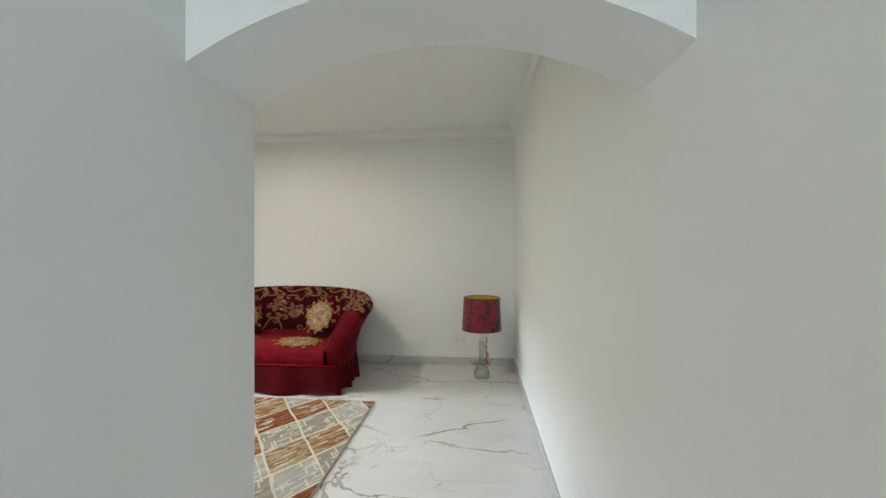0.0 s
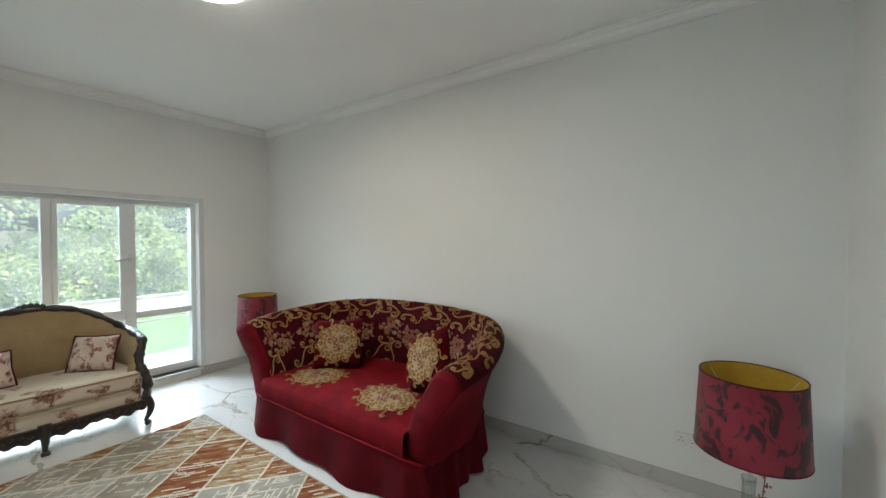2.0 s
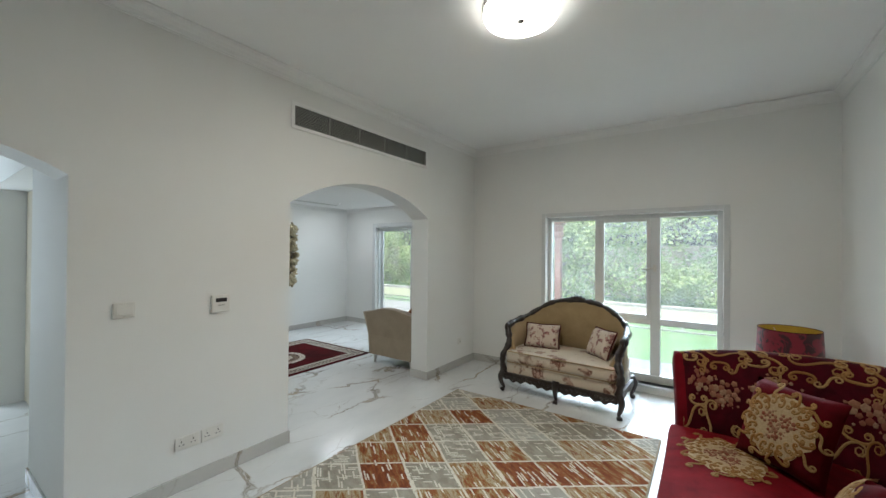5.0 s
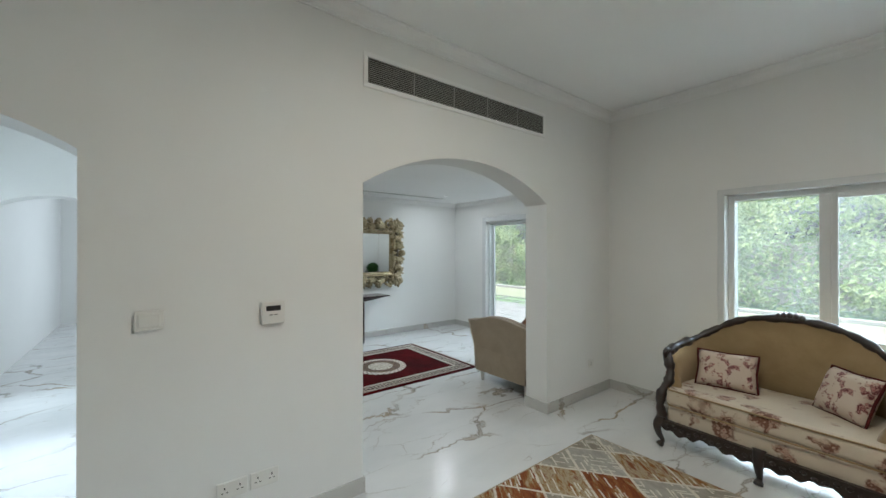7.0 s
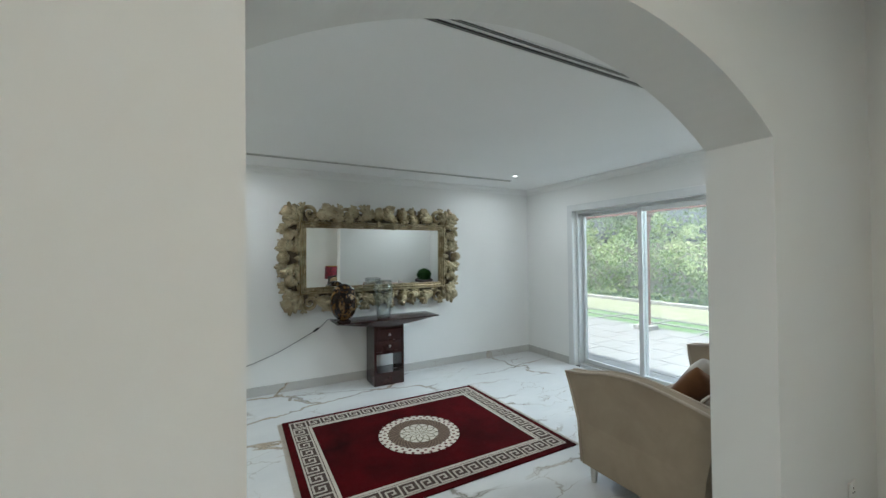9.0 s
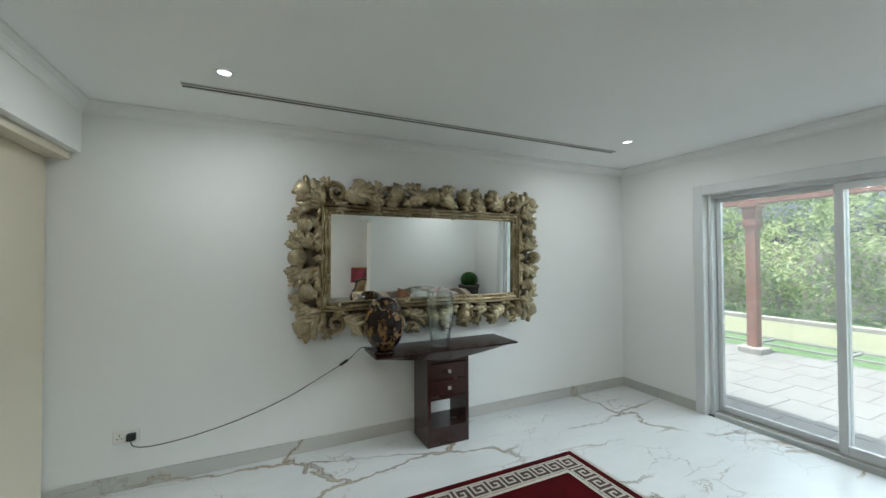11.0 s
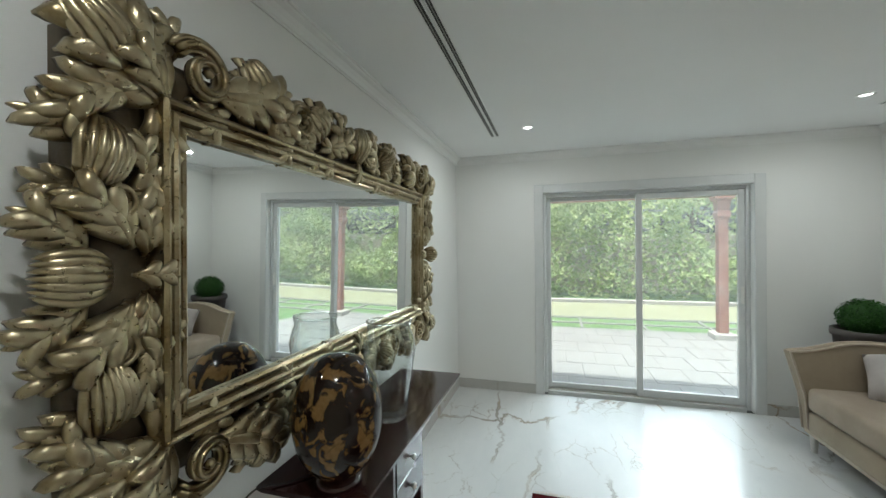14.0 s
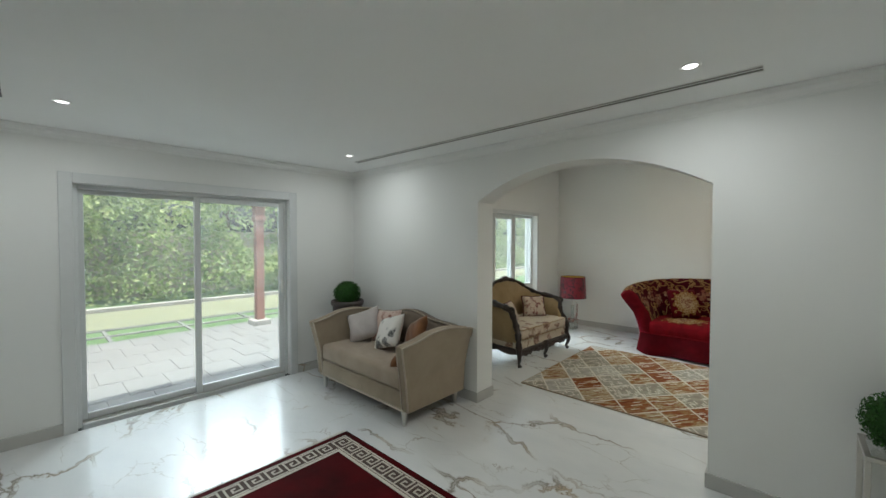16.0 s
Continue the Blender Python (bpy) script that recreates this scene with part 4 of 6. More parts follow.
    part("seat_cushion", bm, RED, sofa, "bright red velvet seat cushion", True)

    def seat(a, b):
        f = (b + 0.545) / 0.99 * 14 / 9
        return Vector((a, b, 0.475 + 0.035 * (1 - (a / 0.815) ** 4) * math.sin(math.pi * min(1, max(0, f))) + 0.002)), Vector((0, 0, 1))

    medallion(sofa, seat, -0.42, -0.27, 0.25, 0.19, 0.2)
    medallion(sofa, seat, 0.40, -0.27, 0.25, 0.19, -0.1)
    # gathered skirt round the front and sides
    side = [plan[i] + normals[i] * 0.15 for i in range(2, 22, 3)]
    front = [(0.955, -0.50, 0), (0.90, -0.535, 0), (0.55, -0.548, 0), (0, -0.552, 0)]
    right = [tuple(p) for p in side[::-1]] + front
    line = curve_through([(-x, y, z) for x, y, z in right] + right[-2::-1], 220)
    rows = []
    for zf in (0.0, 0.3, 0.65, 1.0):
        row = []
        for i, p in enumerate(line):
            d = (line[min(i + 1, 219)] - line[max(i - 1, 0)]).normalized()
            n = Vector((d.y, -d.x, 0))
            ripple = (0.020 * math.sin(i * 0.50 + 0.8 * math.sin(i * 0.11)) + 0.012 * math.sin(i * 0.23 + 1)) * (1 - zf) ** 0.8 + 0.030 * (1 - zf)
            row.append(p + n * ripple + Vector((0, 0, lerp(0.020 + 0.016 * math.sin(i * 0.25 + 0.6), 0.31, zf))))
        rows.append(row)
    part("skirt", loft(bmesh.new(), rows, False, False), SKIRT, sofa, "gathered dark wine floor-length skirt", True)
    bm = bmesh.new()
    tube(bm, [p + Vector((0, 0, 0.31)) for p in line], 0.009, 6)
    part("piping", bm, RED, sofa, "", True)
    return sofa


red_sofa()


def sofa_cushion(m, w, label):
    c = thing("cushion", 0, 0, 0, 0, label, "cushion", "red sofa cushions")
    c.matrix_basis = m
    part("cover", pillow_bm(w, w, 0.15), SKIRT, c, "", True)
    medallion(c, pillow_top(w, w, 0.15), 0, 0, w * 0.42, w * 0.40, 0.3)
    return c


sofa_cushion(pose(-2.84, 4.42, 0.70, 68, 0, 46), 0.44, "square red velvet cushion with an ivory and gold roundel")
sofa_cushion(pose(-1.83, 4.45, 0.725, 70, 0, -14) @ pose(0, 0, 0, 0, 0, 24), 0.44, "red velvet cushion with ivory roundel, leaning sideways")


# ---- carved settee ----
def settee():
    st = thing("settee", -4.555, 2.765, 0, 87.3, "carved black wooden settee with cream floral upholstery", "settee")
    half = [(0, 0.345, 1.035), (0.20, 0.345, 1.02), (0.36, 0.325, 0.965), (0.49, 0.27, 0.88), (0.58, 0.16, 0.81), (0.625, 0.0, 0.775), (0.64, -0.16, 0.75), (0.635, -0.24, 0.70), (0.605, -0.265, 0.60), (0.605, -0.30, 0.51), (0.635, -0.345, 0.43), (0.64, -0.36, 0.33), (0.625, -0.355, 0.24)]
    keys = [(-x, y, z) for x, y, z in half[:0:-1]] + half
    rail = curve_through(keys, 121)
    rad = [0.028 + 0.005 * math.sin(i * 0.9) + 0.004 * math.sin(i * 2.1) + (0.006 if abs(i - 60) > 22 else 0) for i in range(121)]
    part("show_frame", tube(bmesh.new(), rail, rad, 10, 1.15), EBONY, st, "carved black wooden frame", True)
    bm = bmesh.new()
    for cx in (-0.07, -0.035, 0, 0.035, 0.07):
        lathe(bm, [(0.004, -0.03), (0.02, -0.015), (0.026, 0.0), (0.018, 0.018), (0.004, 0.03)], 10, (cx, 0.34, 1.048 + 0.018 * math.cos(cx * 20)))
    part("crest", bm, EBONY, st, "carved crest", True)
    for sgn in (-1, 1):
        bm = bmesh.new()
        tube(bm, [(sgn * 0.64, -0.25 + 0.045 * (1 - t / 22) * math.cos(t * 0.45), 0.72 + 0.045 * (1 - t / 22) * math.sin(t * 0.45)) for t in range(20)], [0.022 * (1 - t / 30) for t in range(20)], 8)
        part("arm_scroll", bm, EBONY, st, "", True)
    # padded inside of back and arms
    rings = []
    for i in range(6, 115, 3):
        p = rail[i]
        c = Vector((p.x * 0.93, p.y - 0.03 if abs(p.x) < 0.5 else p.y, 0))
        o = Vector((p.x, p.y + 0.012, 0))
        zt = p.z - 0.012
        if zt < 0.46:
            continue
        bulge = Vector((-0.045 * math.copysign(min(1, abs(p.x) / 0.6), p.x), -0.05 * max(0, 1 - abs(p.x) / 0.62), 0))
        rings.append([Vector((c.x, c.y, 0.30)), Vector((c.x, c.y, lerp(0.42, zt, 0.2))) + bulge * 0.6, Vector((c.x, c.y, lerp(0.42, zt, 0.55))) + bulge, Vector((p.x * 0.97, p.y - 0.01, zt)), Vector((p.x, p.y + 0.01, zt)), Vector((o.x, o.y, 0.30))])
    part("backrest", loft(bmesh.new(), rings, True, True), GOLDCLOTH, st, "tan-gold upholstered back", True)
    part("seat", boxed(-0.60, 0.60, -0.355, 0.30, 0.20, 0.345, bevel=0.03, seg=3), FLORAL, st, "", True)
    bm = boxed(-0.60, 0.60, -0.375, 0.27, 0.34, 0.485, bevel=0.045, seg=4)
    part("seat_cushion", bm, FLORAL, st, "loose cream floral seat cushion", True)
    bm = bmesh.new()
    for zz in (0.352, 0.472):
        tube(bm, [(-0.595, 0.2, zz), (-0.597, -0.33, zz), (-0.565, -0.374, zz), (0, -0.378, zz), (0.565, -0.374, zz), (0.597, -0.33, zz), (0.595, 0.2, zz)], 0.006, 6)
    part("piping", bm, GOLDCLOTH, st, "", True)
    # scalloped carved aprons
    low = [(-0.62 + 1.24 * i / 60, 0.165 - 0.030 * abs(math.sin(i / 60 * math.pi * 4)) - 0.025 * math.exp(-((i - 30) / 4) ** 2) - 0.012 * math.sin(i * 1.3)) for i in range(61)]
    bm = prism(bmesh.new(), low + [(0.62, 0.225), (-0.62, 0.225)], -0.385, -0.345, lambda a, b, d: (a, d, b))
    for i in range(24):
        cx = -0.57 + i * 1.14 / 23
        lathe(bm, [(0.004, -0.015), (0.017, -0.006), (0.019, 0.004), (0.004, 0.014)], 8, (cx, -0.383, 0.188 + 0.012 * math.sin(i * 1.7)))
    part("apron", bm, EBONY, st, "carved scalloped front apron")
    for sgn in (-1, 1):
        side = [(-0.36 + 0.70 * i / 30, 0.17 - 0.03 * abs(math.sin(i / 30 * math.pi * 2))) for i in range(31)] + [(0.34, 0.225), (-0.36, 0.225)]
        part("apron", prism(bmesh.new(), side, sgn * 0.60, sgn * 0.63, lambda a, b, d: (d, a, b)), EBONY, st)
    for lx, ly, f in ((-0.625, -0.355, -1), (0.0, -0.36, -1), (0.625, -0.355, -1), (-0.60, 0.32, 1), (0.60, 0.32, 1)):
        ox = 0.03 * (lx > 0) - 0.03 * (lx < 0)
        pts = curve_through([(lx, ly, 0.24), (lx + ox, ly + 0.025 * f, 0.17), (lx + ox * 0.6, ly + 0.02 * f, 0.10), (lx, ly + 0.0 * f, 0.045), (lx + ox * 0.5, ly + 0.03 * f, 0.0125)], 18)
        part("leg", tube(bmesh.new(), pts, [lerp(0.040, 0.017, min(1, i / 12)) + (0.010 if i > 14 else 0) for i in range(18)], 10), EBONY, st, "", True)
    return st


settee()


def throw_pillow(m, w, h, t, cover, trim, label, group=""):
    c = thing("cushion", 0, 0, 0, 0, label, "cushion", group)
    c.matrix_basis = m
    part("cover", pillow_bm(w, h, t), cover, c, "", True)
    if trim:
        bm = bmesh.new()
        e = [(-1, -1), (0, -0.93), (1, -1), (0.93, 0), (1, 1), (0, 0.93), (-1, 1), (-0.93, 0), (-1, -1)]
        line = []
        for p, q in zip(e, e[1:]):
            for f in range(6):
                line.append((lerp(p[0], q[0], f / 6) * w / 2, lerp(p[1], q[1], f / 6) * h / 2, 0))
        tube(bm, line + [line[0]], 0.009, 6)
        part("cord_edge", bm, trim, c, "dark fringed edge", True)
    return c


throw_pillow(pose(-4.60, 2.45, 0.615, 0, 0, 87) @ pose(0, 0, 0, 66, 0, 12), 0.40, 0.29, 0.14, FLORAL_DENSE, MAROON, "small ivory rose-print cushion with maroon edge", "settee cushions")
throw_pillow(pose(-4.58, 3.12, 0.625, 0, 0, 87) @ pose(0, 0, 0, 66, 0, -38), 0.35, 0.32, 0.14, FLORAL_DENSE, MAROON, "ivory rose-print cushion with maroon edge, leaning on the arm", "settee cushions")


# ---- table lamps standing on the floor ----
def glass_lamp(x, y, rz):
    lp = thing("floor_lamp", x, y, 0, rz, "clear glass bottle lamp with red flocked drum shade, pink dried twig", "lamp", "pair of red lamps")
    prof = [(0.050, 0.004), (0.094, 0.004), (0.098, 0.02), (0.094, 0.075), (0.075, 0.125), (0.040, 0.165), (0.030, 0.22), (0.029, 0.40), (0.033, 0.44)]
    inner = [(r - 0.004, z + (0.004 if i < 2 else 0)) for i, (r, z) in enumerate(prof)]
    part("glass_base", lathe(bmesh.new(), prof + inner[::-1], 28), THIN, lp, "clear glass bottle base", True)
    part("foot", lathe(bmesh.new(), [(0.085, 0.001), (0.090, 0.002), (0.088, 0.004), (0.02, 0.0045)], 28), STEEL, lp, "grey metal foot disc", True)
    part("stem", tube(bmesh.new(), [(0, 0, 0.40), (0, 0, 0.52), (0, 0, 0.70)], 0.007, 8), STEEL, lp)
    sh = part("shade", lathe(bmesh.new(), [(0.236, 0.580), (0.216, 0.965), (0.212, 0.965), (0.232, 0.580)], 48, caps=False), SHADE, lp, "dark red flocked drum shade", True)
    part("lining", lathe(bmesh.new(), [(0.2305, 0.584), (0.2110, 0.961)], 48, caps=False), SHADE_IN, sh, "gold foil lining", True)
    for r, z in ((0.2365, 0.582), (0.2165, 0.963)):
        bm = bmesh.new()
        lathe(bm, [(r - 0.003, z - 0.003), (r + 0.001, z - 0.003), (r + 0.001, z + 0.003), (r - 0.003, z + 0.003), (r - 0.003, z - 0.003)], 48, caps=False)
        part("shade_ring", bm, MAROON, sh)
    bm = bmesh.new()
    for th in (0.4, 2.5, 4.6):
        tube(bm, [(0, 0, 0.69), (0.21 * math.cos(th), 0.21 * math.sin(th), 0.94)], 0.0025, 5)
    part("shade_spider", bm, STEEL, sh)
    part("bulb", lathe(bmesh.new(), [(0.012, 0.60), (0.03, 0.65), (0.034, 0.69), (0.02, 0.725), (0.004, 0.735)], 14), PLASTIC, lp, "white unlit bulb", True)
    rng = random.Random(int(100 * x))
    bm = bmesh.new()
    ring = [(0.075 * math.cos(t * 0.5), 0.075 * math.sin(t * 0.5), 0.17 + 0.012 * math.sin(t)) for t in range(11)]
    up = curve_through([(0.05, -0.05, 0.18), (0.062, -0.04, 0.28), (0.05, -0.055, 0.38), (0.06, -0.045, 0.49)], 16)
    tube(bm, ring + [tuple(p) for p in up], 0.0025, 5)
    tw = part("twig", bm, EBONY, lp, "thin dried twig")
    bm = bmesh.new()
    for i in range(120):
        if i < 70:
            t = rng.uniform(0, 5.4)
            p = Vector((0.08 * math.cos(t), 0.08 * math.sin(t), 0.17)) + Vector((rng.gauss(0, .018), rng.gauss(0, .018), rng.gauss(0, .014)))
        else:
            p = up[rng.randrange(16)] + Vector((rng.gauss(0, .009), rng.gauss(0, .009), rng.gauss(0, .006)))
        bmesh.ops.create_icosphere(bm, subdivisions=1, radius=rng.uniform(0.004, 0.008), matrix=Matrix.Translation(p) @ Matrix.Diagonal((1, 0.8, 1.3, 1)))
    tagged(part("bud_cluster", bm, PINKBUD, tw, "dried pink buds"), kind="stuff")
    return lp


glass_lamp(0.09, 4.60, 0)
glass_lamp(-4.64, 4.66, 60)


# ---- beige loveseat ----
def loveseat():
    ls = thing("loveseat", -4.82, 0.45, 0, 0, "beige velvet loveseat with curved wing arms and short silver legs", "sofa")
    NAIL = plain("pale_piping", (0.44, 0.37, 0.29), 0.6)
    for sgn in (-1, 1):
        line = [(-0.37, 0.14), (0.38, 0.14), (0.40, 0.40), (0.46, 0.66), (0.485, 0.74)]
        top = curve_through([(0, 0.485, 0.745), (0, 0.30, 0.785), (0, 0.10, 0.815), (0, -0.12, 0.805), (0, -0.32, 0.755), (0, -0.47, 0.735)], 24)
        line = line + [(p.y, p.z) for p in top[1:]] + [(-0.455, 0.66), (-0.40, 0.42)]
        bm = bmesh.new()

        def place(a, b, d, sgn=sgn):
            return (sgn * (0.665 + d + 0.05 * max(0, (b - 0.4) / 0.4) ** 2), a, b)
        prism(bm, line, 0.0, 0.075, place)
        part("arm", bm, LINEN, ls, "beige upholstered wing arm")
        for d in (-0.002, 0.077):
            bm = bmesh.new()
            pts = [place(a, b, d) for a, b in line[3:] + [(-0.375, 0.15)]]
            tube(bm, pts, 0.009, 6)
            part("piping", bm, NAIL, ls, "", True)
    rings = []
    for i in range(33):
        x = -0.665 + 1.33 * i / 32
        t = abs(x) / 0.665
        zt = 0.855 - 0.10 * t ** 2 + 0.02 * math.cos(t * 6.3) - 0.02
        rings.append([(x, 0.30, 0.14), (x, 0.27, 0.45), (x, 0.31, zt - 0.05), (x, 0.35, zt), (x, 0.43, zt - 0.005), (x, 0.455, zt - 0.05), (x, 0.40, 0.45), (x, 0.385, 0.14)])
    part("backrest", loft(bmesh.new(), rings), TAUPE, ls, "taupe velvet camel back", True)
    # thin added panel: the outside back's shade is put into a darker taupe
    SHADED_TAUPE = velvet("dark_taupe_backcloth", (0.14, 0.112, 0.088), (0.11, 0.088, 0.068), 5, 0.1)
    panel = [[(r[5][0] * 0.99, r[5][1] + d, r[5][2]), (r[6][0] * 0.99, r[6][1] + d, r[6][2]), (r[7][0] * 0.99, r[7][1] + d, r[7][2])] for r in rings for d in (0.004,)]
    part("outside_back", loft(bmesh.new(), [p + [(x, y - 0.003, z) for x, y, z in p[::-1]] for p in panel]), SHADED_TAUPE, ls, "outside back panel, taupe darkened for its shade", True)
    bm = bmesh.new()
    tube(bm, [(r[3][0], r[3][1] - 0.012, r[3][2] + 0.002) for r in rings], 0.008, 6)
    part("piping", bm, NAIL, ls, "", True)
    part("seat_base", boxed(-0.665, 0.665, -0.385, 0.34, 0.14, 0.31, bevel=0.02, seg=2), LINEN, ls, "", True)
    bm = boxed(-0.662, 0.662, -0.395, 0.30, 0.315, 0.49, bevel=0.04, seg=4)
    part("seat_cushion", bm, velvet("pale_taupe_velvet", (0.38, 0.31, 0.24), (0.31, 0.25, 0.19), 5, 0.2), ls, "thick velvet seat cushion", True)
    part("base_band", boxed(-0.70, 0.70, -0.389, -0.383, 0.142, 0.165, bevel=0.002, seg=1), NAIL, ls)
    leg = [(0.016, 0.001), (0.019, 0.01), (0.030, 0.14)]
    for lx in (-0.66, 0.66):
        for ly in (-0.345, 0.33):
            part("leg", lathe(bmesh.new(), leg, 12, (lx, ly, 0)), STEEL, ls, "tapered silver leg")
    return ls


loveseat()
GREYSATIN = velvet("pale_grey_satin", (0.50, 0.46, 0.44), (0.40, 0.36, 0.34), 5, 0.4)
ROSEPRINT = flowered("rose_print_cotton", (0.56, 0.42, 0.35), (0.30, 0.10, 0.08), (0.20, 0.08, 0.06), 16, 0.4)
INKPRINT = flowered("white_ink_flower_cotton", (0.72, 0.69, 0.64), (0.02, 0.02, 0.02), (0.05, 0.05, 0.05), 7, 0.44)
RUST = velvet("rust_brown_satin", (0.24, 0.11, 0.05), (0.16, 0.07, 0.03), 8, 0.5)
G = "loveseat cushions"
throw_pillow(pose(-5.27, 0.48, 0.665, 62, 0, 26) @ pose(0, 0, 0, 0, 0, 22), 0.40, 0.36, 0.14, GREYSATIN, None, "pale grey satin cushion, leaning in the corner", G)
throw_pillow(pose(-5.02, 0.60, 0.675, 66, 0, 8) @ pose(0, 0, 0, 0, 0, 6), 0.36, 0.36, 0.12, ROSEPRINT, None, "rose-printed cushion behind the others", G)
throw_pillow(pose(-4.80, 0.46, 0.665, 60, 0, -10) @ pose(0, 0, 0, 0, 0, 20), 0.38, 0.36, 0.13, INKPRINT, None, "white cushion with black ink flowers", G)
throw_pillow(pose(-4.52, 0.58, 0.660, 64, 0, -26) @ pose(0, 0, 0, 0, 0, 30), 0.36, 0.34, 0.13, RUST, None, "rust-brown satin cushion in the corner", G)
throw_pillow(pose(-4.32, 0.28, 0.575, 40, 0, -62), 0.34, 0.30, 0.12, RUST, None, "rust-brown satin cushion against the arm", G)


# ---- console and what stands on it ----
con = thing("console_table", -3.64, -2.515, 0, 0, "dark mahogany pedestal console with two drawers against the wall", "console table")
top = bmesh.new()
rings = []
for i in range(25):
    x = -0.625 + 1.25 * i / 24
    t = abs(x) / 0.625
    depth = 0.195
    zb = 0.792 - 0.018 - 0.075 * (1 - t ** 1.3)
    rings.append([(x, -depth, 0.792), (x, depth, 0.792), (x, depth, 0.780), (x, depth - 0.05, zb), (x, -depth + 0.02, zb), (x, -depth, 0.780)])
part("tabletop", loft(top, rings), MAHOGANY, con, "boat-shaped mahogany top")
bm = bmesh.new()
X0, X1, Y0, Y1 = -0.19, 0.185, -0.20, 0.10
for d in ((X0, X0 + 0.03, Y0, Y1, 0.0, 0.70), (X1 - 0.03, X1, Y0, Y1, 0.0, 0.70), (X0 + 0.03, X1 - 0.03, Y0, Y1, 0.67, 0.70), (X0 + 0.03, X1 - 0.03, Y0, Y1, 0.0, 0.15), (X0 + 0.03, X1 - 0.03, Y0, Y1, 0.37, 0.395)):
    box(bm, *d, bevel=0.002, seg=1)
part("pedestal", bm, MAHOGANY_UP, con, "open-fronted mahogany pedestal")
for zz in (0.40, 0.535):
    dr = part("drawer", boxed(X0 + 0.032, X1 - 0.032, Y1 - 0.10, Y1 + 0.004, zz, zz + 0.13, bevel=0.003, seg=1), MAHOGANY_UP, con)
    part("knob", lathe(bmesh.new(), [(0.006, 0.0), (0.006, 0.012), (0.014, 0.016), (0.016, 0.024), (0.009, 0.031), (0.002, 0.032)], 14, (0, 0, 0)), STEEL, dr, "round steel knob", True).matrix_basis = pose(0.0, Y1 + 0.004, zz + 0.065, -90, 0, 0)

egg = thing("egg_lamp", -3.115, -2.46, 0.792, 0, "brown tortoiseshell glass egg-shaped lamp on the console", "lamp")
part("glass_egg", lathe(bmesh.new(), [(0.05, 0.022)] + [(0.150 * math.sin(math.pi * t) ** 0.85 * (1.04 - 0.10 * t), 0.022 + 0.41 * (1 - math.cos(math.pi * t)) / 2) for t in [0.12 + 0.88 * i / 22 for i in range(22)]] + [(0.004, 0.432)], 36), TORTOISE, egg, "", True)
part("foot", lathe(bmesh.new(), [(0.075, 0.001), (0.078, 0.006), (0.07, 0.018), (0.05, 0.026)], 28), MAHOGANY, egg, "dark wooden foot ring", True)

vase = thing("vase", -3.60, -2.49, 0.792, 0, "tall clear glass vase, empty, on the console", "vase")
prof = [(0.003, 0.002), (0.072, 0.002), (0.078, 0.012), (0.092, 0.12), (0.112, 0.25), (0.122, 0.32), (0.112, 0.375), (0.098, 0.41), (0.104, 0.445)]
inn = [(0.102, 0.445), (0.096, 0.41), (0.110, 0.375), (0.120, 0.32), (0.110, 0.25), (0.090, 0.12), (0.074, 0.03), (0.003, 0.028)]
part("glass_body", lathe(bmesh.new(), prof + inn, 36), THIN, vase, "", True)
part("rim", lathe(bmesh.new(), [(0.101, 0.4455), (0.1055, 0.4455), (0.1065, 0.449), (0.1030, 0.451), (0.100, 0.449), (0.101, 0.4455)], 36, caps=False), GLASS, vase, "thick clear glass rim", True)

cable = thing("power_cable", -3.115, -2.60, 0.79, 0, "thin black cable with inline switch hanging from the lamp", "cable")
o = Vector((-3.115, -2.60, 0.79))
keys = [(-3.12, -2.56, 0.800), (-3.05, -2.62, 0.797), (-2.99, -2.70, 0.792), (-2.90, -2.745, 0.70), (-2.72, -2.755, 0.60), (-2.43, -2.765, 0.455), (-2.12, -2.77, 0.35), (-1.82, -2.775, 0.285), (-1.60, -2.775, 0.265), (-1.50, -2.765, 0.285), (-1.478, -2.758, 0.335)]
line = [p - o for p in curve_through(keys, 90)]
part("cord", tube(bmesh.new(), line, 0.0032, 6), BLACK, cable, "", True)
a, b = line[27], line[31]
part("inline_switch", tube(bmesh.new(), [a, a.lerp(b, 0.15), a.lerp(b, 0.85), b], [0.006, 0.012, 0.012, 0.006], 8), BLACK, cable, "black inline switch")
part("plug", boxed(-1.505 - o.x, -1.455 - o.x, -2.79 - o.y, -2.752 - o.y, 0.325 - o.z, 0.372 - o.z, bevel=0.008), BLACK, cable, "black mains plug")


